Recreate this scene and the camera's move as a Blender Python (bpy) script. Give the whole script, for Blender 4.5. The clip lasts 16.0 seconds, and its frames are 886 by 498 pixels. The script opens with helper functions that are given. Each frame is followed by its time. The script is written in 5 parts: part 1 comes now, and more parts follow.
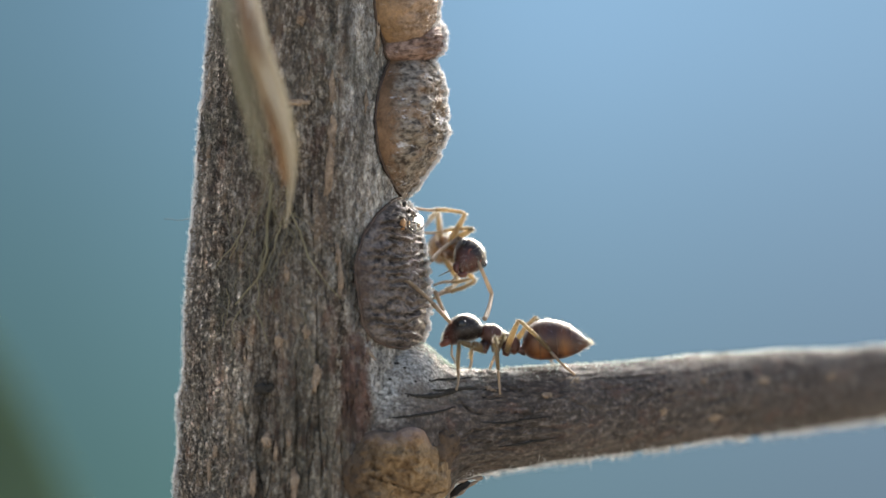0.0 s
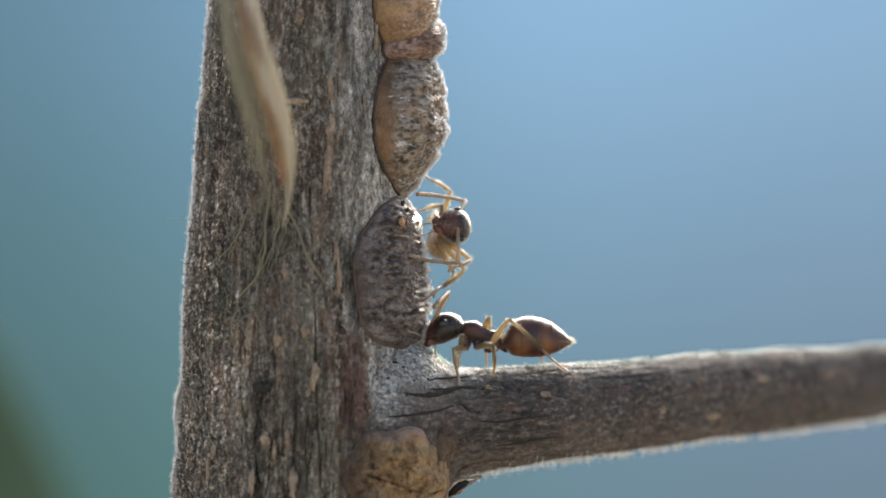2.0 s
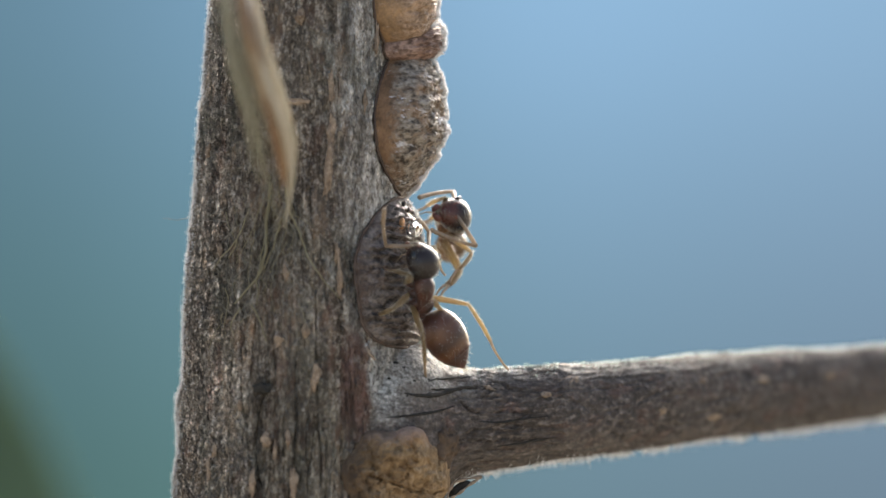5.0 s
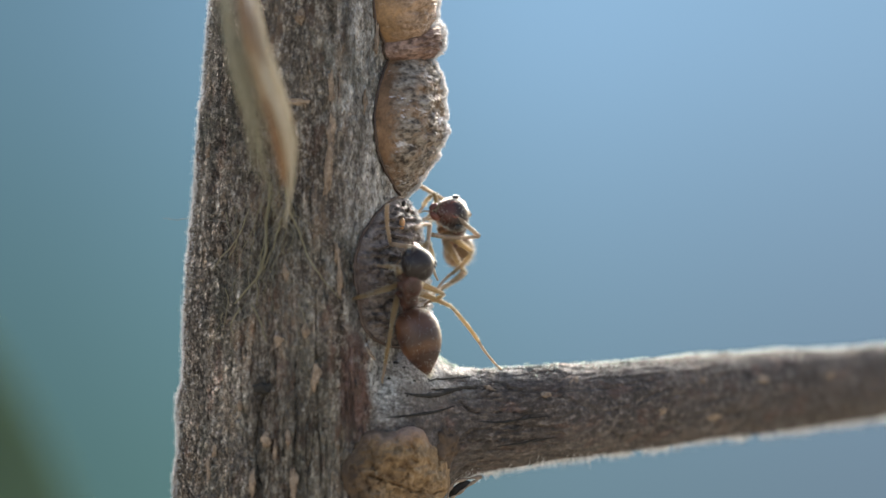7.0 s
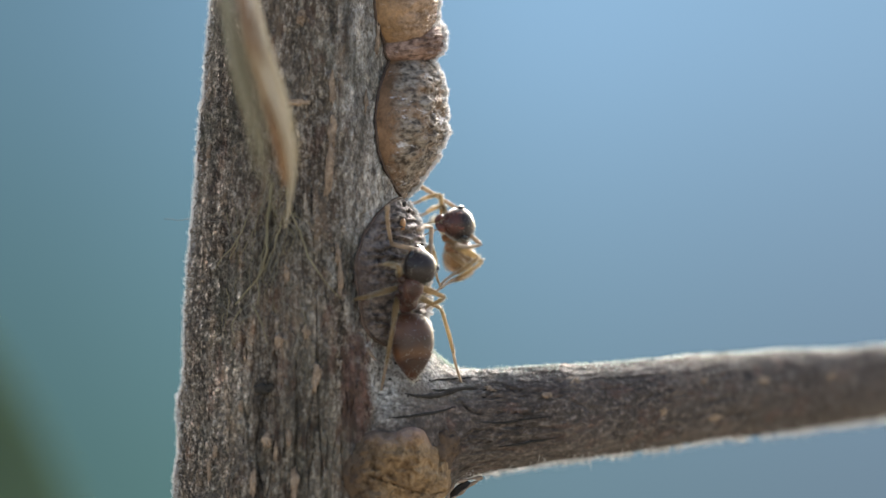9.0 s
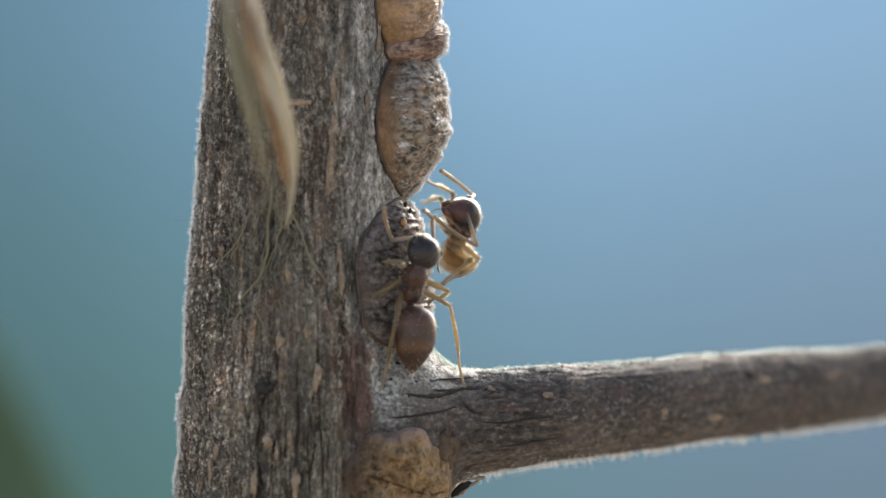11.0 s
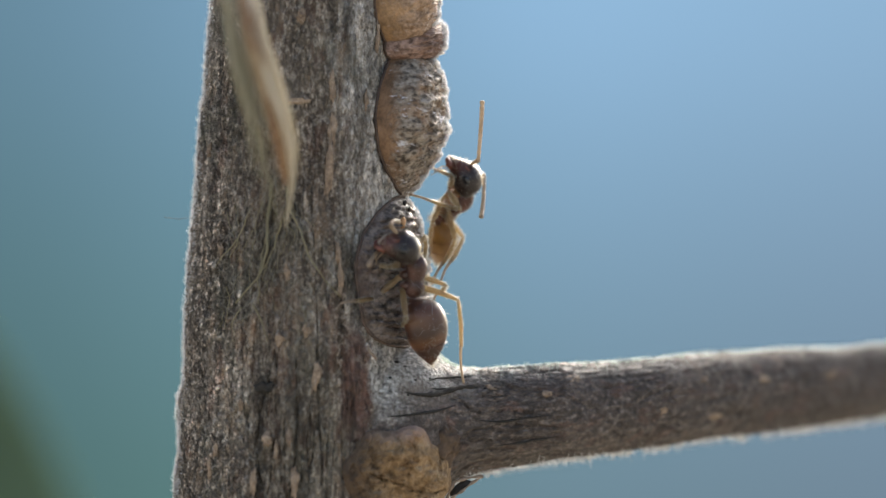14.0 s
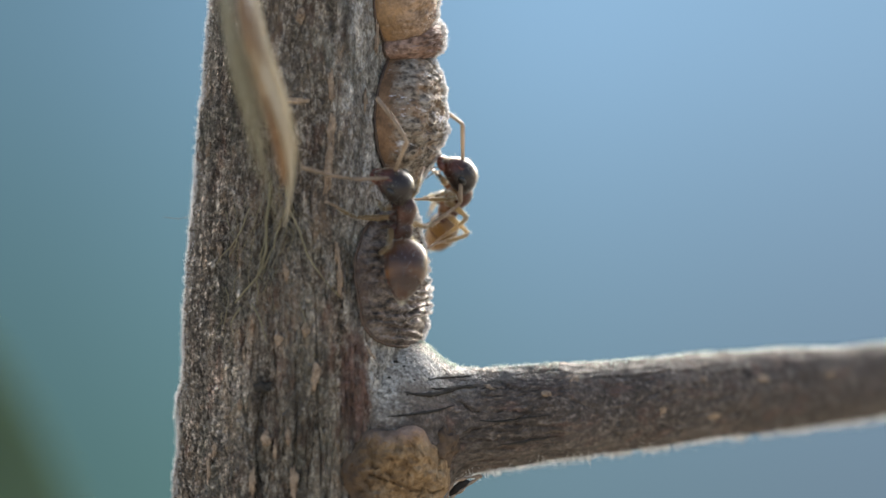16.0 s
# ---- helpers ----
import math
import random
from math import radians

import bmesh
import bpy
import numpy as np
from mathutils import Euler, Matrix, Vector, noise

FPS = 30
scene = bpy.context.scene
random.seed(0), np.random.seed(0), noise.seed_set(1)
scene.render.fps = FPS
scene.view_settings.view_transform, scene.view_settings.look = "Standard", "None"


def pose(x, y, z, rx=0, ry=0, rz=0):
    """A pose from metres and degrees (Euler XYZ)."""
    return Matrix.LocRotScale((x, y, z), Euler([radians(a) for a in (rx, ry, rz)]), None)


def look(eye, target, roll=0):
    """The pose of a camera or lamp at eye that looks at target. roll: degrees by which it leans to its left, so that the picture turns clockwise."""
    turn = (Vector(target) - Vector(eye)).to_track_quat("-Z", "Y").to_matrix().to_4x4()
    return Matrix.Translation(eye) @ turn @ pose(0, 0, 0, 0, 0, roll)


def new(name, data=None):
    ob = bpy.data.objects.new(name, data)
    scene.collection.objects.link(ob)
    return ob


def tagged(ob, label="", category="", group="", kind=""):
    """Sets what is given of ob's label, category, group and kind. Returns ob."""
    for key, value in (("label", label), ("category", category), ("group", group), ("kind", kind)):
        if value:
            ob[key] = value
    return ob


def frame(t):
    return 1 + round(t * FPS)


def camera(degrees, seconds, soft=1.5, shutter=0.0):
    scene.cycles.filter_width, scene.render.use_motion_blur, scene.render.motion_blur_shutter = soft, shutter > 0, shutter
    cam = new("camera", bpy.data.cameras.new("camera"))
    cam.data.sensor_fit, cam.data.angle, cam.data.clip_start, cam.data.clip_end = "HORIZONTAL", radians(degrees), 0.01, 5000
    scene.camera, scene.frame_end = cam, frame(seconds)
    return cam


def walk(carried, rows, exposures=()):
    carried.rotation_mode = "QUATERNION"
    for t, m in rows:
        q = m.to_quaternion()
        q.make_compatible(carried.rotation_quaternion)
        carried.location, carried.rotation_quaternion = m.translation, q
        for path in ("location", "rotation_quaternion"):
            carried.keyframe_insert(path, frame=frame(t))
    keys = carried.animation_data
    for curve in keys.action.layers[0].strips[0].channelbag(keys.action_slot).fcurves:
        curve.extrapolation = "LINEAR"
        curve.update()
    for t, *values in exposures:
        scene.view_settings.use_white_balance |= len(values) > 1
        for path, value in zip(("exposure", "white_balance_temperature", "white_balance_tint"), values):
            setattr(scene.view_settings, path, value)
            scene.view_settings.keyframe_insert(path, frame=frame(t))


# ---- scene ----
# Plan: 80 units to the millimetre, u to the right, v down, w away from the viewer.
UNIT = 0.0000125
FAR = 0.2
cam = camera(2 * math.degrees(math.atan(784 * UNIT / FAR)), 16.0, soft=1.4)
cam.data.dof.use_dof = True
cam.data.dof.focus_distance = FAR - 95 * UNIT
cam.data.dof.aperture_fstop = 50.0


def P(u, v, w=0.0):
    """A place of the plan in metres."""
    return Vector(((u - 784) * UNIT, w * UNIT, (441 - v) * UNIT))


def before(x, y, w):
    """A place at the depth w, drawn in to the line of sight."""
    k = 1 + w * UNIT / FAR
    return P(784 + (x - 784) * k, 441 + (y - 441) * k, w)


def sway(t, du, dv):
    return (t, pose(-du * UNIT, -FAR, dv * UNIT, 90, 0, 0))


walk(cam, [
    sway(0, 0, 0), sway(0.5, -1.5, -1), sway(1, -1.6, -1.2), sway(1.5, -2, -1.3), sway(2, -2.7, -1.7),
    sway(2.5, -2.2, -2.7), sway(3, 0, -1.3), sway(3.5, -1.4, -1.3), sway(4, -1.5, -1), sway(6.5, -1.5, -1.2),
    sway(7.5, -1.5, -0.7), sway(8.5, -1.3, 0), sway(9, 0, 0), sway(11.5, 1.7, 0), sway(12, 1.2, -0.7),
    sway(12.5, 1.7, -1.2), sway(13, 1.7, -2), sway(13.5, 0.3, -2.5), sway(14, 0.3, -2.4), sway(14.5, 1, -1.2),
    sway(15, 0, -2.5), sway(15.5, 0, -2.5), sway(16, -1.3, -2.7)],
    exposures=((0, 1.46), (16, 1.46)))

# ---- world and sun ----
SUN_FROM = Vector((0.20, 0.92, 0.42)).normalized()
world = bpy.data.worlds.new("sky")
scene.world = world
world.use_nodes = True
wn = world.node_tree
wn.nodes.clear()
sky = wn.nodes.new("ShaderNodeTexSky")
sky.sky_type = "NISHITA"
sky.sun_disc = False
sky.dust_density = 4.0
sky.ozone_density = 0.6
sky.sun_elevation = math.asin(SUN_FROM.z)
sky.sun_rotation = math.atan2(SUN_FROM.x, SUN_FROM.y)
wb = wn.nodes.new("ShaderNodeBackground")
wb.inputs["Strength"].default_value = 0.15
wo = wn.nodes.new("ShaderNodeOutputWorld")
# under the horizon an added pale fill brightens the front, dimmer straight down
way = wn.nodes.new("ShaderNodeTexCoord")
split = wn.nodes.new("ShaderNodeSeparateXYZ")
level = wn.nodes.new("ShaderNodeMapRange")
level.inputs["From Min"].default_value, level.inputs["From Max"].default_value = -0.10, 0.06
both = wn.nodes.new("ShaderNodeMix")
both.data_type = "RGBA"
deep = wn.nodes.new("ShaderNodeMapRange")
deep.inputs["From Min"].default_value, deep.inputs["From Max"].default_value = -0.85, -0.12
low_fill = wn.nodes.new("ShaderNodeMix")
low_fill.data_type = "RGBA"
low_fill.inputs[6].default_value = (1.25, 1.20, 0.95, 1)
low_fill.inputs[7].default_value = (4.3, 3.85, 3.3, 1)
wn.links.new(way.outputs["Generated"], split.inputs[0])
wn.links.new(split.outputs["Z"], level.inputs["Value"])
wn.links.new(split.outputs["Z"], deep.inputs["Value"])
wn.links.new(deep.outputs[0], low_fill.inputs[0])
wn.links.new(low_fill.outputs[2], both.inputs[6])
wn.links.new(level.outputs[0], both.inputs[0])
wn.links.new(sky.outputs[0], both.inputs[7])
wn.links.new(both.outputs[2], wb.inputs["Color"])
wn.links.new(wb.outputs[0], wo.inputs["Surface"])

sun_data = bpy.data.lights.new("sun", "SUN")
sun_data.energy = 5.0
sun_data.angle = radians(42.0)
sun_data.color = (1.0, 0.95, 0.88)
sun = new("sun", sun_data)
sun.matrix_world = look(SUN_FROM, (0, 0, 0))


# ---- materials ----
class Nodes:
    """A small writer of node materials; lengths are in millimetres."""

    def __init__(self, name):
        self.mat = bpy.data.materials.new(name)
        self.mat.use_nodes = True
        self.tree = self.mat.node_tree
        self.tree.nodes.clear()
        self.out = self.add("ShaderNodeOutputMaterial")
        self.coords = self.add("ShaderNodeTexCoord")

    def add(self, kind, **inputs):
        n = self.tree.nodes.new(kind)
        for key, value in inputs.items():
            self.put(n, key.replace("_", " "), value)
        return n

    def put(self, n, key, value):
        if isinstance(value, bpy.types.NodeSocket):
            self.tree.links.new(value, n.inputs[key])
        else:
            n.inputs[key].default_value = value

    def place(self, sx=1.0, sy=1.0, sz=1.0):
        n = self.add("ShaderNodeMapping", Vector=self.coords.outputs["Object"])
        n.inputs["Scale"].default_value = (1000 * sx, 1000 * sy, 1000 * sz)
        return n.outputs[0]

    def noise(self, scale, detail=4.0, rough=0.6, stretch=(1, 1, 1)):
        n = self.add("ShaderNodeTexNoise", Vector=self.place(*stretch), Scale=scale, Detail=detail, Roughness=rough)
        return n.outputs["Fac"]

    def cells(self, scale, stretch=(1, 1, 1), feature="F1"):
        n = self.add("ShaderNodeTexVoronoi", Vector=self.place(*stretch), Scale=scale)
        n.feature = feature
        return n.outputs["Distance"]

    def ramp(self, fac, *stops):
        n = self.add("ShaderNodeValToRGB", Fac=fac)
        e = n.color_ramp.elements
        while len(e) < len(stops):
            e.new(0.5)
        for el, (at, c) in zip(e, stops):
            el.position, el.color = at, ((*c, 1) if isinstance(c, tuple) else (c, c, c, 1))
        return n.outputs["Color"]

    def mix(self, fac, a, b, blend="MIX"):
        n = self.add("ShaderNodeMix")
        n.data_type, n.blend_type = "RGBA", blend
        for i, value in ((0, fac), (6, a), (7, b)):
            if isinstance(value, bpy.types.NodeSocket):
                self.tree.links.new(value, n.inputs[i])
            else:
                n.inputs[i].default_value = (*value, 1) if isinstance(value, tuple) else value
        return n.outputs[2]

    def maths(self, op, a, b=0.5):
        n = self.add("ShaderNodeMath")
        n.operation = op
        self.put(n, 0, a), self.put(n, 1, b)
        return n.outputs[0]

    def granules(self, col, scale, stretch=(1, 1, 1), low=0.6, high=1.3, share=1.0):
        """Breaks a colour up into small uneven grains with dark gaps, their highlights and shade painted in; gives the
        colour and the grains' height.
        """
        wob = self.add("ShaderNodeTexNoise", Vector=self.place(), Scale=scale * 0.8, Detail=3.0).outputs["Color"]
        at = self.add("ShaderNodeVectorMath")
        at.operation = "MULTIPLY_ADD"
        self.put(at, 0, wob), self.put(at, 1, (0.16, 0.16, 0.16)), self.put(at, 2, self.place(*stretch))
        n = self.add("ShaderNodeTexVoronoi", Vector=at.outputs[0], Scale=scale, Randomness=1.0)
        gap = self.ramp(n.outputs["Distance"], (0.15, high), (0.70, low))
        tone = self.ramp(self.add("ShaderNodeSeparateColor", Color=n.outputs["Color"]).outputs[0], (0.0, low + 0.1), (1.0, high))
        shade = self.mix(1.0, gap, tone, "MULTIPLY")
        where = self.ramp(self.noise(1.7, 5, 0.7), (0.36, 0.12 * share), (0.62, share))
        return self.mix(where, col, shade, "MULTIPLY"), self.maths("SUBTRACT", 1.0, n.outputs["Distance"])

    def bump(self, height, mm, strength=1.0, normal=None):
        n = self.add("ShaderNodeBump", Height=height, Distance=mm * 0.001, Strength=strength)
        if normal:
            self.put(n, "Normal", normal)
        return n.outputs[0]

    def surface(self, color, rough=0.6, normal=None, spec=0.5, translucent=None, share=0.0, **more):
        b = self.add("ShaderNodeBsdfPrincipled")
        self.put(b, "Base Color", (*color, 1) if isinstance(color, tuple) else color)
        self.put(b, "Roughness", rough), self.put(b, "Specular IOR Level", spec)
        for key, value in more.items():
            self.put(b, key.replace("_", " "), value)
        if normal:
            self.put(b, "Normal", normal)
        shader = b.outputs[0]
        if share:
            tr = self.add("ShaderNodeBsdfTranslucent")
            self.put(tr, "Color", (*translucent, 1) if isinstance(translucent, tuple) else translucent)
            m = self.add("ShaderNodeMixShader", Fac=share)
            self.tree.links.new(shader, m.inputs[1])
            self.tree.links.new(tr.outputs[0], m.inputs[2])
            shader = m.outputs[0]
        self.tree.links.new(shader, self.out.inputs["Surface"])
        return self.mat


def bark_material(name, dark, mid, pale, tan, amount, along):
    """Grey-brown bark; along: how the grain is stretched."""
    k = Nodes(name)
    big = k.noise(0.8, 5, 0.65, along)
    fine = k.noise(8.0, 7, 0.75, along)
    grain = k.noise(9, 5, 0.72)
    col = k.ramp(k.maths("ADD", k.maths("MULTIPLY", fine, 0.6), k.maths("MULTIPLY", grain, 0.4)),
                 (0.38, dark), (0.49, mid), (0.60, pale))
    col = k.mix(k.ramp(big, (0.42, 0.0), (0.62, 0.55)), col, k.mix(0.55, col, pale))
    patches = k.noise(1.6, 5, 0.65, along)
    col = k.mix(k.ramp(patches, (0.54, 0.0), (0.66, amount)), col, tan)
    reds = k.noise(2.7, 4, 0.6, along)
    col = k.mix(k.ramp(reds, (0.54, 0.0), (0.68, 0.62)), col, (0.115, 0.056, 0.038))
    specks = k.cells(7.5, (1, 1, 0.7))
    col = k.mix(k.ramp(specks, (0.10, 0.5), (0.28, 0.0)), col, pale)
    n = k.bump(fine, 0.11, 1.0)
    n = k.bump(grain, 0.10, 1.0, n)
    return k, col, n


def finished_bark():
    k, col, n = bark_material("weathered_bark", (0.022, 0.016, 0.011), (0.098, 0.071, 0.050), (0.40, 0.345, 0.285),
                              (0.25, 0.145, 0.070), 0.48, (1, 1, 0.36))
    g = k.add("ShaderNodeSeparateXYZ", Vector=k.place())
    # a grey crust on the flank under the scale insects, with ragged edges
    s = k.maths("ADD", k.maths("MULTIPLY", g.outputs["X"], 0.45), k.maths("MULTIPLY", k.noise(2.2, 5, 0.7, (1, 1, 0.35)), 1.5))
    s = k.maths("SUBTRACT", s, k.maths("MULTIPLY", k.maths("MAXIMUM", k.maths("SUBTRACT", 5.4, g.outputs["Z"]), 0.0), 0.22))
    # its tones are raised to make up for weak light on this flank
    crust = k.ramp(k.noise(7.5, 6, 0.78, (1, 1, 0.6)), (0.38, (0.105, 0.086, 0.068)), (0.50, (0.385, 0.335, 0.285)), (0.64, (0.76, 0.71, 0.64)))
    m = k.add("ShaderNodeMapRange", Value=s)
    m.inputs["From Min"].default_value, m.inputs["From Max"].default_value = 1.16, 1.46
    m.inputs["To Max"].default_value = 0.88
    col = k.mix(m.outputs[0], col, crust)
    # a red-brown stain beside the fork
    dx = k.maths("MULTIPLY", k.maths("SUBTRACT", g.outputs["X"], 1.42), 1.9)
    dz = k.maths("MULTIPLY", k.maths("SUBTRACT", g.outputs["Z"], 4.5), 0.55)
    d = k.maths("ADD", k.maths("MULTIPLY", dx, dx), k.maths("MULTIPLY", dz, dz))
    d = k.maths("ADD", d, k.maths("MULTIPLY", k.noise(3.5, 5, 0.7), 1.6))
    m = k.add("ShaderNodeMapRange", Value=d)
    m.inputs["From Min"].default_value, m.inputs["From Max"].default_value = 1.0, 1.5
    m.inputs["To Min"].default_value, m.inputs["To Max"].default_value = 0.8, 0.0
    col = k.mix(m.outputs[0], col, k.mix(k.noise(10, 4, 0.7), (0.045, 0.020, 0.016), (0.19, 0.095, 0.070)))
    # smooth grey bark of the collar under the dark shell
    dx = k.maths("MULTIPLY", k.maths("SUBTRACT", g.outputs["X"], 2.25), 1.55)
    dz = k.maths("MULTIPLY", k.maths("SUBTRACT", g.outputs["Z"], 4.65), 1.05)
    d = k.maths("ADD", k.maths("MULTIPLY", dx, dx), k.maths("MULTIPLY", dz, dz))
    d = k.maths("ADD", d, k.maths("MULTIPLY", k.noise(4.0, 5, 0.7), 0.5))
    m = k.add("ShaderNodeMapRange", Value=d)
    m.inputs["From Min"].default_value, m.inputs["From Max"].default_value = 0.95, 1.25
    m.inputs["To Min"].default_value, m.inputs["To Max"].default_value = 0.92, 0.0
    collar = k.ramp(k.noise(11, 5, 0.7), (0.36, (0.105, 0.092, 0.080)), (0.62, (0.52, 0.49, 0.455)))
    col = k.mix(m.outputs[0], col, k.mix(k.ramp(k.cells(7.0), (0.06, 0.85), (0.15, 0.0)), collar, (0.035, 0.03, 0.025)))
    col, grains = k.granules(col, 8.5, (1, 1, 0.5), 0.62, 1.35, 0.60)
    # long dark streaks and dull green weathering down the grain
    col = k.mix(1.0, col, k.ramp(k.noise(3.2, 4, 0.65, (1, 1, 0.10)), (0.34, 0.42), (0.50, 1.0), (0.66, 1.6)), "MULTIPLY")
    col = k.mix(k.ramp(k.noise(1.1, 5, 0.7, (1, 1, 0.5)), (0.48, 0.0), (0.66, 0.28)), col, (0.13, 0.134, 0.098))
    # a darker, greener patch low on the stem
    dx = k.maths("MULTIPLY", k.maths("SUBTRACT", g.outputs["X"], 0.25), 0.75)
    dz = k.maths("MULTIPLY", k.maths("SUBTRACT", g.outputs["Z"], 3.3), 0.36)
    d = k.maths("ADD", k.maths("MULTIPLY", dx, dx), k.maths("MULTIPLY", dz, dz))
    d = k.maths("ADD", d, k.maths("MULTIPLY", k.noise(1.6, 5, 0.7, (1, 1, 0.5)), 1.4))
    m = k.add("ShaderNodeMapRange", Value=d)
    m.inputs["From Min"].default_value, m.inputs["From Max"].default_value = 0.75, 1.65
    m.inputs["To Min"].default_value, m.inputs["To Max"].default_value = 0.38, 0.0
    col = k.mix(m.outputs[0], col, k.mix(1.0, col, (0.52, 0.54, 0.46), "MULTIPLY"))
    # a coarse grainy crust along the weather side
    rough, dots = k.granules(col, 10.5, (1, 1, 0.85), 0.42, 2.2, 1.0)
    m = k.add("ShaderNodeMapRange", Value=k.maths("ADD", g.outputs["X"], k.maths("MULTIPLY", k.noise(1.4, 4, 0.6), 1.6)))
    m.inputs["From Min"].default_value, m.inputs["From Max"].default_value = 0.05, -0.85
    col = k.mix(m.outputs[0], col, rough)
    n = k.bump(grains, 0.03, 1.0, n)
    return k.surface(col, 0.80, k.bump(k.maths("MULTIPLY", dots, m.outputs[0]), 0.06, 1.0, n), 0.32)


def shoot_bark():
    """Darker bark on the shoot that turns into smooth grey bark at the swollen collar."""
    k, col, n = bark_material("shoot_bark", (0.018, 0.012, 0.009), (0.052, 0.035, 0.025), (0.175, 0.140, 0.120),
                              (0.14, 0.086, 0.050), 0.35, (0.3, 1, 1))
    big, fine, pits = k.noise(1.3, 4, 0.6), k.noise(11, 5, 0.7), k.cells(7.0)
    grey = k.ramp(fine, (0.36, (0.105, 0.092, 0.080)), (0.62, (0.58, 0.545, 0.50)))
    grey = k.mix(k.ramp(big, (0.45, 0.0), (0.66, 0.75)), grey, (0.15, 0.105, 0.070))
    grey = k.mix(k.ramp(pits, (0.06, 0.85), (0.15, 0.0)), grey, (0.035, 0.03, 0.025))
    g = k.add("ShaderNodeSeparateXYZ", Vector=k.place())
    s = k.maths("SUBTRACT", k.maths("MULTIPLY", g.outputs["X"], 0.55), k.maths("MULTIPLY", g.outputs["Z"], 1.25))
    s = k.maths("ADD", s, k.maths("MULTIPLY", k.noise(1.4, 5, 0.65), 2.0))
    m = k.add("ShaderNodeMapRange", Value=s)
    m.inputs["From Min"].default_value, m.inputs["From Max"].default_value = -3.25, -1.95
    col = k.mix(m.outputs[0], grey, col)
    col, grains = k.granules(col, 11, (0.6, 1, 1), 0.55, 1.6, 0.85)
    return k.surface(col, 0.64, k.bump(grains, 0.02, 1.0, n), 0.50)


bark, branch_bark = finished_bark(), shoot_bark()


def plain(name, lo, hi, scale, rough=0.7, relief=0.02, spec=0.35, share=0.0, glow=None, stretch=(1, 1, 1)):
    k = Nodes(name)
    a, b = k.noise(scale, 5, 0.6, stretch), k.noise(scale * 4.5, 4, 0.6, stretch)
    col = k.ramp(k.maths("ADD", k.maths("MULTIPLY", a, 0.65), k.maths("MULTIPLY", b, 0.35)), (0.35, lo), (0.65, hi))
    return k.surface(col, rough, k.bump(b, relief, 0.8), spec, glow, share)


lenticel_mat = plain("corky_tan", (0.11, 0.075, 0.052), (0.33, 0.245, 0.175), 7, 0.85, 0.03, 0.2)
cork_mat = plain("brown_cork", (0.030, 0.020, 0.014), (0.125, 0.082, 0.052), 3.0, 0.8, 0.04, 0.25)


def scar_material():
    """Tan cork, pinkish where it is young along the top and darker towards the stem."""
    k = Nodes("tan_scar_cork")
    big, fine, grit = k.noise(2.2, 5, 0.65), k.noise(8.0, 5, 0.7), k.noise(20, 4, 0.7)
    col = k.ramp(k.maths("ADD", k.maths("MULTIPLY", big, 0.55), k.maths("MULTIPLY", fine, 0.45)),
                 (0.36, (0.105, 0.063, 0.035)), (0.50, (0.265, 0.172, 0.092)), (0.64, (0.42, 0.300, 0.185)))
    g = k.add("ShaderNodeSeparateXYZ", Vector=k.place())
    for line, lo, hi, share, tint in ((k.maths("ADD", g.outputs["Z"], k.maths("MULTIPLY", k.noise(3.0, 4, 0.6), 0.8)), 3.55, 3.95, 0.60, (0.40, 0.265, 0.220)),
                                      (k.maths("SUBTRACT", k.maths("MULTIPLY", k.noise(2.4, 5, 0.7), 1.6), g.outputs["X"]), -1.55, -0.55, 0.80, (0.060, 0.041, 0.030))):
        m = k.add("ShaderNodeMapRange", Value=line)
        m.inputs["From Min"].default_value, m.inputs["From Max"].default_value, m.inputs["To Max"].default_value = lo, hi, share
        col = k.mix(m.outputs[0], col, tint)
    col = k.mix(k.ramp(k.cells(3.2), (0.05, 0.7), (0.14, 0.0)), col, (0.05, 0.032, 0.022))
    return k.surface(col, 0.85, k.bump(grit, 0.02, 0.8, k.bump(fine, 0.10, 1.0)), 0.22)


scar_mat = scar_material()
fuzz_mat = plain("pale_fuzz", (0.55, 0.52, 0.50), (0.80, 0.78, 0.76), 4, 0.6, 0.0, 0.3, 0.62, (0.93, 0.92, 0.91))
moss_mat = plain("green_fuzz", (0.50, 0.55, 0.50), (0.70, 0.76, 0.70), 4, 0.6, 0.0, 0.3, 0.5, (0.74, 0.82, 0.75))
plate_mat = plain("orange_plate", (0.20, 0.085, 0.03), (0.42, 0.22, 0.09), 6, 0.45, 0.01, 0.5)
hole_mat = plain("dark_pit", (0.010, 0.009, 0.008), (0.03, 0.025, 0.02), 6, 0.9)


def fibre_material(name, *tones):
    """Dry plant fibre; each one has its own shade among the tones."""
    k = Nodes(name)
    pick = k.add("ShaderNodeObjectInfo").outputs["Random"]
    tone = k.ramp(pick, *[(i / (len(tones) - 1), c) for i, c in enumerate(tones)])
    col = k.mix(k.noise(2.5, 4, 0.6, (1, 1, 0.2)), k.mix(0.45, tone, (0.12, 0.09, 0.05)), tone)
    return k.surface(col, 0.6, None, 0.35, (0.60, 0.52, 0.36), 0.22)


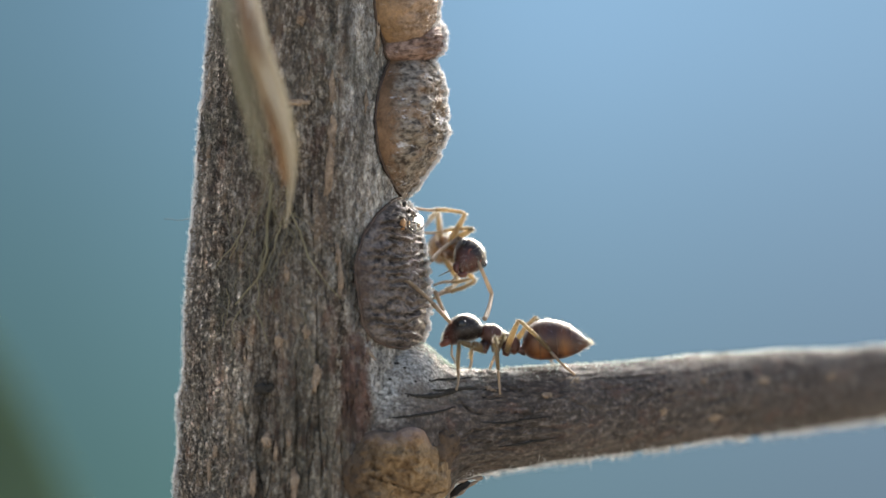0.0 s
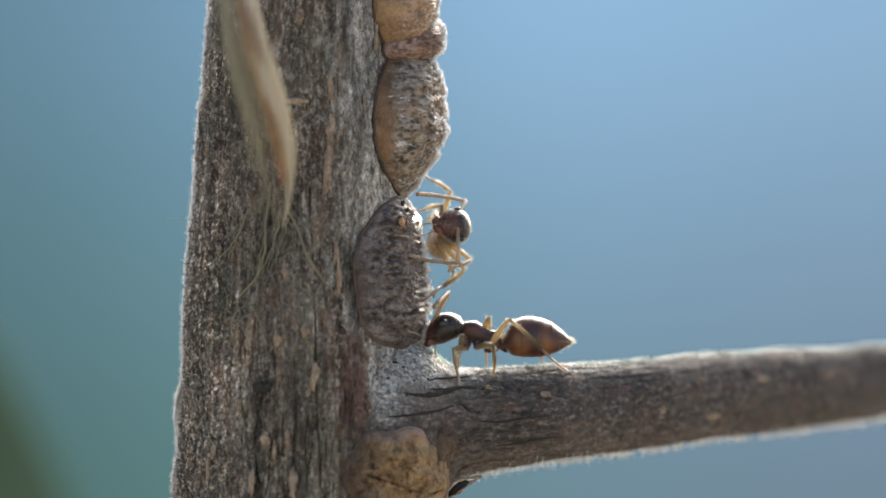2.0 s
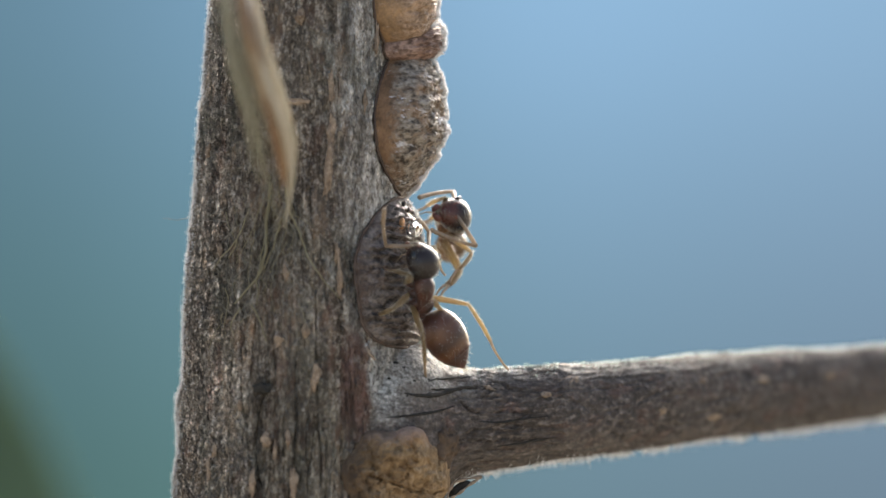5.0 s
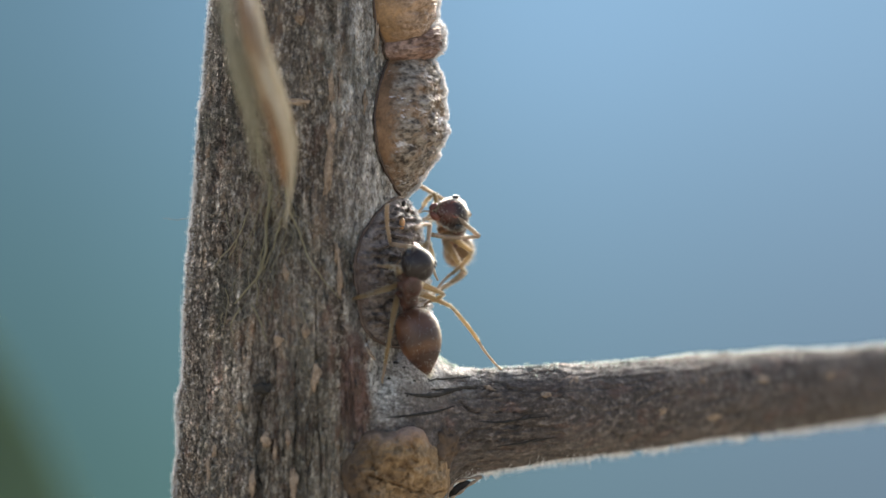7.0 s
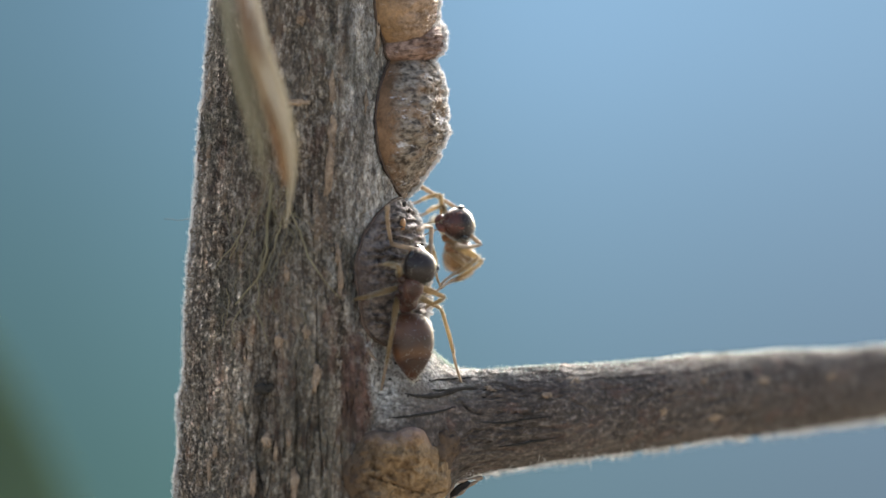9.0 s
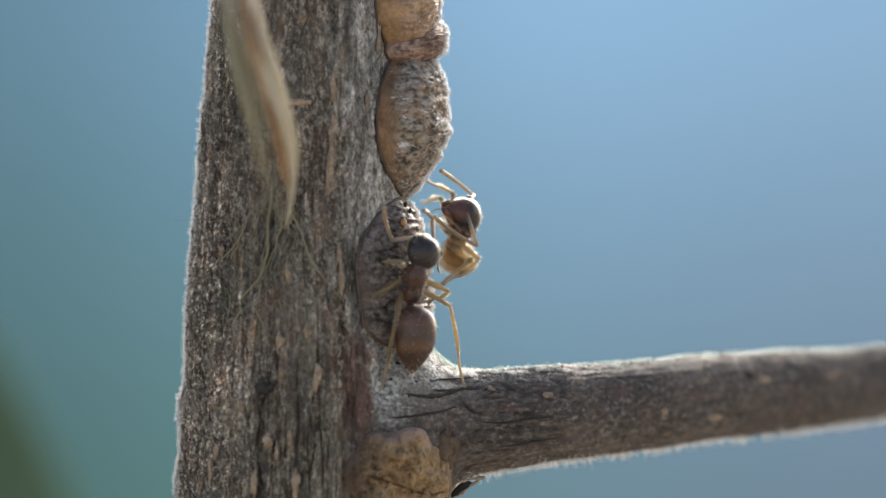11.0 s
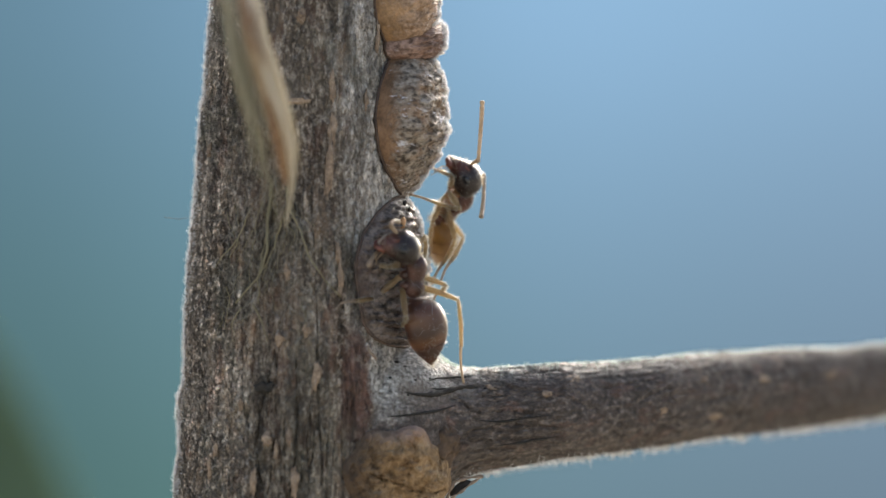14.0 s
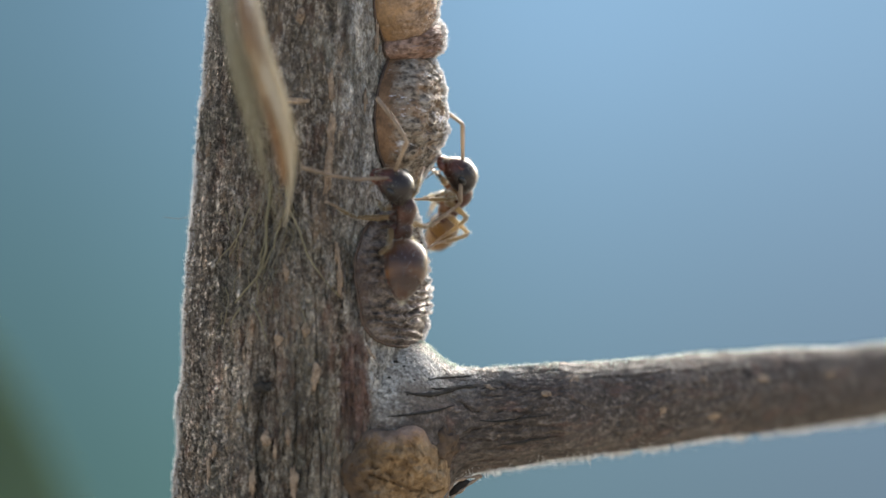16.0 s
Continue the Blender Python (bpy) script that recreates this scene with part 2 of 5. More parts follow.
fibre_olive = fibre_material("olive_fibre", (0.09, 0.085, 0.055), (0.44, 0.42, 0.31), (0.15, 0.14, 0.09), (0.34, 0.33, 0.23))
fibre_cream = fibre_material("cream_fibre", (0.30, 0.21, 0.11), (0.86, 0.80, 0.66), (0.50, 0.40, 0.25), (0.90, 0.85, 0.74))
fibre_mat = fibre_material("straw_fibre", (0.30, 0.17, 0.085), (0.50, 0.38, 0.24), (0.34, 0.20, 0.10), (0.60, 0.52, 0.38))
husk_mat = plain("brown_husk", (0.10, 0.050, 0.024), (0.33, 0.190, 0.092), 1.2, 0.6, 0.02, 0.35, 0.10,
                 (0.6, 0.4, 0.2), (1, 1, 0.15))
web_mat = plain("grey_web_strand", (0.10, 0.088, 0.070), (0.24, 0.215, 0.175), 2.0, 0.7, 0.01, 0.3)
strand_mat = plain("dull_strand", (0.11, 0.094, 0.060), (0.26, 0.225, 0.145), 2.0, 0.7, 0.01, 0.3, 0.3,
                   (0.45, 0.38, 0.2), (1, 1, 0.3))


def shell_material(name, smooth, dark, crest, chalk, bloom, turn, relief, spec=0.4, gloss=0.46):
    """A scale insect's crust: smooth brown on one flank, pitted and chalky from the millimetre mark turn on."""
    k = Nodes(name)
    g = k.add("ShaderNodeSeparateXYZ", Vector=k.place())
    a, b = k.noise(2.0, 4, 0.6, (1, 1, 1.3)), k.noise(5.2, 4, 0.65, (1, 1, 1.4))
    plainer = k.ramp(k.maths("ADD", k.maths("MULTIPLY", a, 0.7), k.maths("MULTIPLY", k.noise(16, 3, 0.6), 0.3)),
                     (0.34, tuple(0.45 * x for x in smooth)), (0.52, smooth), (0.68, tuple(1.5 * x for x in smooth)))
    crust = k.ramp(b, (0.38, dark), (0.50, tuple(0.5 * (x + y) for x, y in zip(dark, crest))), (0.62, crest))
    crust = k.mix(k.ramp(a, (0.48, 0.0), (0.64, 0.55)), crust, plainer)
    m = k.add("ShaderNodeMapRange", Value=k.maths("ADD", g.outputs["X"], k.maths("MULTIPLY", k.noise(2.6, 5, 0.7), 1.3)))
    m.inputs["From Min"].default_value, m.inputs["From Max"].default_value = turn + 0.50, turn + 0.85
    col = k.mix(m.outputs[0], plainer, crust)
    # scattered chalky patches, which also put bright highlights into the colour
    wax = k.ramp(k.noise(1.9, 5, 0.75, (0.8, 0.8, 1.7)), (0.575, 0.0), (0.66, bloom))
    col = k.mix(wax, col, chalk)
    pits = k.cells(5.2, (1, 1, 1.3))
    col = k.mix(k.maths("MULTIPLY", k.ramp(pits, (0.12, 0.65), (0.30, 0.0)), m.outputs[0]), col, dark)
    return k.surface(col, gloss, k.bump(k.maths("MULTIPLY", b, m.outputs[0]), relief, 1.0, k.bump(k.noise(22, 4, 0.7), 0.014, 0.8)), spec)


shell_dark = shell_material("dark_wrinkled_shell", (0.056, 0.032, 0.021), (0.013, 0.009, 0.007), (0.165, 0.130, 0.110),
                            (0.32, 0.31, 0.34), 0.22, -0.95, 0.07, 0.30)
shell_red = shell_material("reddish_shell", (0.165, 0.086, 0.052), (0.080, 0.046, 0.032), (0.30, 0.195, 0.150),
                           (0.50, 0.40, 0.37), 0.35, -0.60, 0.08, 0.25, 0.62)
shell_pale = shell_material("mottled_shell", (0.175, 0.100, 0.054), (0.030, 0.021, 0.014), (0.29, 0.24, 0.19),
                            (0.58, 0.57, 0.60), 0.72, -0.08, 0.09, 0.25, 0.62)
shell_tan = shell_material("tan_shell", (0.25, 0.142, 0.066), (0.115, 0.066, 0.036), (0.34, 0.225, 0.150),
                           (0.46, 0.37, 0.32), 0.30, 0.15, 0.06)
# brown, with the shadow line round the shells put into its tone
rim_mat = plain("shaded_brown_margin", (0.022, 0.014, 0.010), (0.085, 0.050, 0.032), 5, 0.6, 0.02, 0.4)


def cuticle(name, deep, light, rough, share, glow, scale=3.0, axis="", start=0.0, stop=1.0, spec=0.45, down=0.0):
    """Ant cuticle; axis: along which of the part's own directions it turns from deep to light, between two millimetre marks."""
    k = Nodes(name)
    a, b = k.noise(scale, 3, 0.5), k.noise(28, 3, 0.6)
    if axis:
        g = k.add("ShaderNodeSeparateXYZ", Vector=k.place())
        m = k.add("ShaderNodeMapRange", Value=g.outputs[axis])
        m.inputs["From Min"].default_value, m.inputs["From Max"].default_value = start, stop
        a = k.maths("ADD", k.maths("MULTIPLY", m.outputs[0], 0.6), k.maths("MULTIPLY", a, 0.45))
    col = k.ramp(a, (0.40, deep), (0.62, light))
    n = k.bump(b, 0.006, 0.6)
    return k.surface(col, rough, n, spec, glow, share, Sheen_Weight=down, Sheen_Roughness=0.45)


def banded_tail():
    """The tail's plates: each amber at its front and dark brown towards its edge."""
    k = Nodes("amber_banded_tail")
    g = k.add("ShaderNodeSeparateXYZ", Vector=k.place())
    m = k.add("ShaderNodeMapRange", Value=k.maths("ADD", g.outputs["X"], k.maths("MULTIPLY", k.noise(3.0, 3, 0.5), 0.3)))
    m.inputs["From Min"].default_value, m.inputs["From Max"].default_value = 0.15, -1.35
    amber, brown, dark = (0.17, 0.070, 0.019), (0.070, 0.028, 0.013), (0.018, 0.009, 0.007)
    col = k.ramp(m.outputs[0], (0.0, dark), (0.10, brown), (0.24, amber), (0.36, brown), (0.42, dark), (0.50, dark),
                 (0.60, amber), (0.70, brown), (0.76, dark), (0.90, brown))
    # the back is darker than the flanks and the belly
    t = k.add("ShaderNodeMapRange", Value=k.maths("ADD", g.outputs["Z"], k.maths("MULTIPLY", k.noise(4.0, 3, 0.5), 0.2)))
    t.inputs["From Min"].default_value, t.inputs["From Max"].default_value = -0.08, 0.30
    col = k.mix(k.maths("MULTIPLY", t.outputs[0], 0.60), col, (0.030, 0.016, 0.012))
    return k.surface(col, 0.40, k.bump(k.noise(28, 3, 0.6), 0.006, 0.6), 0.5, k.mix(0.5, col, (0.75, 0.34, 0.09)), 0.20, Sheen_Weight=0.06, Sheen_Roughness=0.45)


head_mat = cuticle("dark_brown_head", (0.019, 0.013, 0.011), (0.070, 0.026, 0.018), 0.34, 0.04, (0.2, 0.05, 0.02), 4.0, "X", 0.45, 0.95, 0.30)
chest_mat = cuticle("red_brown_chest", (0.026, 0.013, 0.010), (0.078, 0.034, 0.023), 0.42, 0.12, (0.50, 0.18, 0.07), spec=0.36, down=0.06)
tail_mat = banded_tail()
leg_mat = cuticle("yellow_leg", (0.050, 0.031, 0.016), (0.100, 0.064, 0.034), 0.42, 0.40, (0.86, 0.71, 0.46))
leg_dark = cuticle("brown_leg", (0.13, 0.060, 0.028), (0.28, 0.15, 0.07), 0.42, 0.20, (0.70, 0.40, 0.17))
feeler_mat = cuticle("pale_feeler", (0.14, 0.098, 0.066), (0.26, 0.195, 0.145), 0.5, 0.36, (0.72, 0.61, 0.47))
amber_mat = cuticle("amber_belly", (0.020, 0.010, 0.007), (0.105, 0.055, 0.020), 0.42, 0.20, (0.85, 0.60, 0.24), 3.4, "Z", 0.30, -0.30)
ring_mat = cuticle("tail_edge", (0.05, 0.024, 0.014), (0.12, 0.060, 0.030), 0.42, 0.1, (0.5, 0.25, 0.1))
down_mat = plain("backlit_down", (0.05, 0.045, 0.04), (0.10, 0.09, 0.08), 5, 0.6, 0.0, 0.2, 0.75, (0.95, 0.92, 0.82))
jaw_mat = cuticle("red_jaw", (0.055, 0.018, 0.012), (0.16, 0.052, 0.030), 0.35, 0.15, (0.6, 0.18, 0.08))
eye_mat = cuticle("black_eye", (0.006, 0.006, 0.007), (0.02, 0.018, 0.018), 0.22, 0.0, (0, 0, 0))


def droplet_material():
    k = Nodes("honeydew")
    return k.surface((0.98, 0.98, 0.97), 0.02, None, 0.5, Transmission_Weight=1.0, IOR=1.36)


drop_mat = droplet_material()


def leaf_material():
    k = Nodes("far_leaf")
    v = k.noise(0.12, 3, 0.5)
    col = k.ramp(v, (0.35, (0.048, 0.088, 0.050)), (0.70, (0.074, 0.124, 0.070)))
    return k.surface(col, 0.5, None, 0.4, (0.07, 0.11, 0.055), 0.35)


leaf_mat = leaf_material()


def backdrop_material():
    """Open sky over distant greenery, out of focus; it gives off its own light."""
    k = Nodes("distant_sky")
    g = k.add("ShaderNodeSeparateXYZ", Vector=k.coords.outputs["Object"])
    x = k.add("ShaderNodeMapRange", Value=g.outputs["X"])
    z = k.add("ShaderNodeMapRange", Value=g.outputs["Z"])
    for n, half in ((x, 0.0275), (z, 0.0155)):
        n.inputs["From Min"].default_value, n.inputs["From Max"].default_value = -half, half
    high = k.ramp(x.outputs[0], (0.0, (0.124, 0.230, 0.310)), (0.25, (0.178, 0.318, 0.452)),
                  (0.62, (0.270, 0.460, 0.670)), (1.0, (0.255, 0.420, 0.600)))
    low = k.ramp(x.outputs[0], (0.0, (0.070, 0.145, 0.140)), (0.25, (0.095, 0.190, 0.185)),
                 (0.62, (0.138, 0.226, 0.272)), (1.0, (0.152, 0.220, 0.284)))
    col = k.mix(k.ramp(z.outputs[0], (0.0, 0.0), (0.5, 0.43), (1.0, 1.0)), low, high)
    e = k.add("ShaderNodeEmission", Color=col, Strength=0.400)
    k.tree.links.new(e.outputs[0], k.out.inputs["Surface"])
    return k.mat


backdrop_mat = backdrop_material()


# ---- mesh tools ----
def mesh_of(name, verts, faces, smooth=True):
    me = bpy.data.meshes.new(name)
    me.from_pydata([tuple(v) for v in verts], [], faces)
    me.update()
    if smooth:
        me.polygons.foreach_set("use_smooth", [True] * len(me.polygons))
    return me


def part(name, me, material, parent=None, label="", kind=""):
    """Links a mesh as one object under a thing or a part; the mesh is written in the parent's space."""
    me.name = name
    ob = new(name, me)
    if not me.materials:
        me.materials.append(material)
    ob.parent = parent
    return tagged(ob, label, "", "", kind)


def thing(name, base, label, category, group="", kind=""):
    ob = new(name)
    ob.empty_display_size = 0.0005
    ob.location = base
    return tagged(ob, label, category, group, kind)


def shifted(verts, base):
    return [Vector(v) - base for v in verts]


def lattice(rows, cols, at, around=False, caps=False):
    """Vertices and faces of a sheet; at(i, j) gives a place, i in 0..1 down the rows and j in 0..1 along them."""
    n = cols if around else cols + 1
    verts = [at(i / rows, j / cols) for i in range(rows + 1) for j in range(n)]
    faces = [(i * n + j, i * n + (j + 1) % n, (i + 1) * n + (j + 1) % n, (i + 1) * n + j)
             for i in range(rows) for j in range(cols)]
    if caps:
        faces.append(tuple(range(n))[::-1])
        faces.append(tuple(rows * n + j for j in range(n)))
    return verts, faces


def tube(points, radii, sides=8, flat=1.0):
    """A tapered rod along the points, closed at both ends."""
    pts = [Vector(p) for p in points]
    verts, faces, side = [], [], None
    for i, p in enumerate(pts):
        d = (pts[min(i + 1, len(pts) - 1)] - pts[max(i - 1, 0)]).normalized()
        if side is None:
            side = d.orthogonal().normalized()
        side = (side - d * side.dot(d)).normalized()
        up = d.cross(side)
        r = radii[i] if isinstance(radii, (list, tuple)) else radii
        for j in range(sides):
            a = 2 * math.pi * j / sides
            verts.append(p + (side * math.cos(a) + up * math.sin(a) * flat) * r)
    for i in range(len(pts) - 1):
        for j in range(sides):
            faces.append((i * sides + j, i * sides + (j + 1) % sides, (i + 1) * sides + (j + 1) % sides, (i + 1) * sides + j))
    faces.append(tuple(range(sides))[::-1])
    faces.append(tuple((len(pts) - 1) * sides + j for j in range(sides)))
    return verts, faces


def smooth_line(points, steps=6):
    """A curve through the points."""
    pts = [Vector(p) for p in points]
    out = []
    for i in range(len(pts) - 1):
        a, b, c, d = pts[max(i - 1, 0)], pts[i], pts[i + 1], pts[min(i + 2, len(pts) - 1)]
        for s in range(steps):
            t = s / steps
            out.append(0.5 * (2 * b + (c - a) * t + (2 * a - 5 * b + 4 * c - d) * t * t + (3 * b - a - 3 * c + d) * t ** 3))
    return out + [pts[-1]]


def hairs(spots, length, width, spread, rng):
    """Thin three-sided slivers that stand out of the spots (place, normal)."""
    verts, faces = [], []
    for p, n in spots:
        d = (n + Vector((rng.gauss(0, spread), rng.gauss(0, spread), rng.gauss(0, spread)))).normalized()
        a = d.orthogonal().normalized()
        b = d.cross(a)
        ln, k = length * rng.uniform(0.45, 1.3), len(verts)
        bend = Vector((rng.gauss(0, 1), rng.gauss(0, 1), rng.gauss(0, 1))) * ln * 0.18
        for q in range(3):
            g = 2.1 * q
            verts.append(p + (a * math.cos(g) + b * math.sin(g)) * width)
        for q in range(3):
            g = 2.1 * q
            verts.append(p + d * ln * 0.55 + bend * 0.4 + (a * math.cos(g) + b * math.sin(g)) * width * 0.7)
        verts.append(p + d * ln + bend)
        for q in range(3):
            r = (q + 1) % 3
            faces.append((k + q, k + r, k + 3 + r, k + 3 + q))
            faces.append((k + 3 + q, k + 3 + r, k + 6))
    return verts, faces


def n3(x, y, z):
    return noise.noise((x, y, z))


# ---- backdrop and far leaf ----
def build_backdrop():
    y = 0.35
    verts, faces = lattice(10, 16, lambda i, j: Vector(((j - 0.5) * 0.26, y + 0.01 * math.cos((j - 0.5) * 3), (0.5 - i) * 0.11)))
    ob = new("backdrop", mesh_of("backdrop", verts, faces))
    ob.data.materials.append(backdrop_mat)
    tagged(ob, "blurred blue sky over hazy blue-green distance", "backdrop", "", "structure")


build_backdrop()


def build_far_leaf():
    base = before(196, 1500, 3800)
    axis, side = Vector((-0.447, 0.0, 0.894)), Vector((0.894, 0.20, 0.447))

    def at(i, j):
        s = (j - 0.5) * 2
        half = 0.0034 * math.sin(math.pi * min(1.0, 0.04 + i * 0.96)) ** 0.75
        return axis * (0.0228 * i) + side * (s * half) + Vector((0, -1, 0)) * (0.0012 * abs(s) - 0.0008 * math.sin(i * 3))
    leaf = thing("far_leaf", base, "dark green leaf blade out of focus behind the twig", "leaf")
    v, f = lattice(24, 12, at)
    back = [p + Vector((0, 0.00012, 0)) for p in v]
    k = len(v)
    part("blade", mesh_of("blade", v + back, f + [tuple(i + k for i in q)[::-1] for q in f]), leaf_mat, leaf)
    part("midrib", mesh_of("midrib", *tube([axis * (0.0228 * i / 10) + Vector((0, -0.0001, 0)) for i in range(-3, 11)],
                                           [0.00035 * (1 - i / 16) for i in range(14)])), leaf_mat, leaf)


build_far_leaf()


# ---- the twig ----
def stem_line(v):
    """Centre and radius of the stem at the height v, in plan units."""
    c = np.interp(v, (-120, 0, 350, 600, 882, 1100), (538, 536, 533, 536, 524, 514))
    r = np.interp(v, (-120, 0, 350, 600, 882, 1100), (156, 160, 183, 204, 210, 219))
    return float(c), float(r)


def stem_relief(a, v):
    """How far the bark stands out at the angle a (radians, towards the viewer) and the height v."""
    x, y = math.cos(a) * 200, math.sin(a) * 200
    lump = n3(x / 130, y / 130, v / 210) * 7
    ridge = n3(x / 22, y / 22, v / 90 + 9) * 4.5
    grain = n3(x / 9, y / 9, v / 18 + 4) * 4.5 + n3(x / 4.2, y / 4.2, v / 6) * 3.0 + n3(x / 2.6, y / 2.6, v / 3 + 7) * 1.6
    crack = abs(n3(x / 26 + 5, y / 26, v / 260))
    crack = -10 * max(0.0, 1 - crack / (0.045 + 0.03 * n3(x / 12, y / 12, v / 14))) * max(0.0, min(1.0, n3(x / 60, y / 60, v / 120 + 30) * 3 + 0.3 + (v - 500) / 500))
    split = abs(n3(x / 17 + 11, y / 17, v / 420 + 2))
    crack -= 9 * max(0.0, 1 - split / 0.035) * max(0.0, min(1.0, (v - 430) / 250 + n3(x / 50, y / 50, v / 90 + 3)))
    nick = 6 * (1 / (1 + math.exp(-(v - 182) / 2.5))) * math.exp(-((math.pi - a) / 0.5) ** 2)
    nick += 8 * (1 / (1 + math.exp(-(v - 690) / 5))) * math.exp(-((v - 690) / 70) ** 2) * math.exp(-((math.pi - a) / 0.4) ** 2)
    side = max(0.0, min(1.0, (a - 1.9) / 0.6)) if a < 4.2 else 0.0
    crust = side * (3.2 * n3(x / 3.6, y / 3.6, v / 4.2 + 40) + 1.5)
    return lump + ridge + grain + crack + nick + crust - 4


def on_stem(a, v, out=0.0, relief=True):
    c, r = stem_line(v)
    r += out + (stem_relief(a, v) if relief else 0.0)
    return P(c + r * math.cos(a), v, -r * math.sin(a))


def stem_angle(u, v):
    """The angle at which the viewer's side of the stem shows at u."""
    c, r = stem_line(v)
    return math.acos(max(-1.0, min(1.0, (u - c) / r)))


TWIG_BASE = P(520, 1040, 0)
twig = thing("twig", TWIG_BASE, "upright grey-brown woody twig with a side shoot and cracked fuzzy bark", "twig")


def build_stem():
    def turn(j):
        # most of the columns lie on the side that shows
        return -0.25 + (math.pi + 0.5) * j / 0.82 if j < 0.82 else math.pi + 0.25 + (math.pi - 0.5) * (j - 0.82) / 0.18
    verts, faces = lattice(440, 500, lambda i, j: on_stem(turn(j), -90 + 1130 * i), True, True)
    part("stem", mesh_of("stem", shifted(verts, TWIG_BASE), faces), bark, twig)


def shoot_line(u):
    """Centre height, depth and radius of the side shoot at u."""
    v = float(np.interp(u, (600, 745, 850, 1000, 1200, 1400, 1568, 1760), (764, 756, 746, 730, 710, 689.5, 676, 659)))
    r = float(np.interp(u, (600, 850, 1000, 1200, 1400, 1568, 1760), (92, 91, 84, 77.5, 71, 62.5, 59)))
    r += 75 / (1 + math.exp((u - 774) / 20)) - 0.0022 * max(0, 730 - u) ** 2
    w = float(np.interp(u, (600, 745, 1000, 1200, 1568, 1760), (-12, 0, 30, 150, 480, 680)))
    return v, w, r


def on_shoot(u, a, out=0.0):
    """a: 0 at the top, growing towards the viewer."""
    v, w, r = shoot_line(u)
    x, y = math.cos(a) * 90, math.sin(a) * 90
    wear = float(np.interp(u, (700, 850, 1000), (0.7, 1.0, 0.55)))
    r += n3(u / 120, x / 80, y / 80 + 3) * 4 + (n3(u / 36, x / 14, y / 14) * 3.0 + n3(u / 8, x / 6, y / 6) * 2.4) * wear
    r += out - 8 * wear * max(0.0, 1 - abs(n3(u / 110, x / 20 + 8, y / 20)) / 0.07) * (u > 790)
    return before(u, v - r * math.cos(a) - 1.5 * math.sin(u / 47), w - r * math.sin(a))


def build_shoot():
    verts, faces = lattice(360, 170, lambda i, j: on_shoot(636 + 1104 * i, -2 * math.pi * j), True, True)
    part("side_shoot", mesh_of("side_shoot", shifted(verts, TWIG_BASE), faces), branch_bark, twig,
         "grey-brown side shoot with a swollen grey collar and pale fuzz below")


build_stem()
build_shoot()


def build_fuzz():
    rng = random.Random(3)
    spots = []
    for _ in range(14000):
        v = rng.uniform(-20, 900)
        a = math.pi + rng.gauss(0, 0.13) + 0.07
        p = on_stem(a, v)
        spots.append((p - TWIG_BASE, Vector((math.cos(a), -math.sin(a), rng.uniform(-0.2, 0.3)))))
    verts, faces = hairs(spots, 7.0 * UNIT, 0.42 * UNIT, 0.6, rng)
    part("stem_fuzz", mesh_of("stem_fuzz", verts, faces), fuzz_mat, twig, "short pale fuzz on the bark", "stuff")
    for name, turn, spread, length, count in (("lower_fuzz", math.pi + 0.22, 0.24, 15, 4200), ("upper_fuzz", -0.10, 0.28, 4.5, 5500)):
        spots = []
        for q in range(count):
            u = 738 + (70 * rng.random() if turn < 1 and q % 4 == 0 else 842 * rng.random())
            a = turn + rng.gauss(0, spread)
            tuft = 0.6 + 0.6 * n3(u / 30, a * 2, 7)
            n = Vector((0, -math.sin(a), math.cos(a)))
            spots.append((on_shoot(u, a) - TWIG_BASE, n + Vector((0.5 * n3(u / 22, 3, 1), 0, 0)), tuft))
        verts, faces = hairs([(p, n) for p, n, k in spots if k > 0.45], length * UNIT, 0.45 * UNIT, 0.5, rng)
        part(name, mesh_of(name, verts, faces), moss_mat if turn < 1 else fuzz_mat, twig,
             "short greenish fuzz on the side shoot" if turn < 1 else "pale fuzz under the side shoot", "stuff")


build_fuzz()


def pebble(place, along, across, outward, size, seed, rows=8, cols=12, rough=0.22):
    """A lumpy lens: size is its half length, half width and half height."""
    def at(i, j):
        lat, lon = math.pi * (0.02 + 0.96 * i), 2 * math.pi * j
        x, y, z = math.cos(lat), math.sin(lat) * math.cos(lon), math.sin(lat) * math.sin(lon)
        k = 1 + rough * n3(x * 1.6 + seed, y * 1.6, z * 1.6) + rough * 0.6 * n3(x * 4, y * 4 + seed, z * 4)
        return place + (along * (x * size[0]) + across * (y * size[1]) + outward * (z * size[2])) * k
    return lattice(rows, cols, at, True, True)


LENTICELS = ((475, 775, 12, 10), (562, 665, 26, 7), (452, 850, 20, 7), (524, 850, 24, 8), (515, 775, 14, 5),
             (590, 160, 24, 6), (668, 75, 26, 5), (585, 300, 46, 7), (648, 185, 18, 4), (528, 183, 5, 24), (605, 495, 24, 6),
             (535, 35, 12, 10), (590, 235, 22, 8), (497, 600, 9, 9), (375, 830, 16, 5), (385, 795, 10, 5), (372, 270, 10, 6),
             (430, 715, 10, 4), (492, 795, 14, 4), (545, 585, 10, 7), (600, 450, 16, 5), (395, 445, 9, 6), (510, 480, 16, 6))


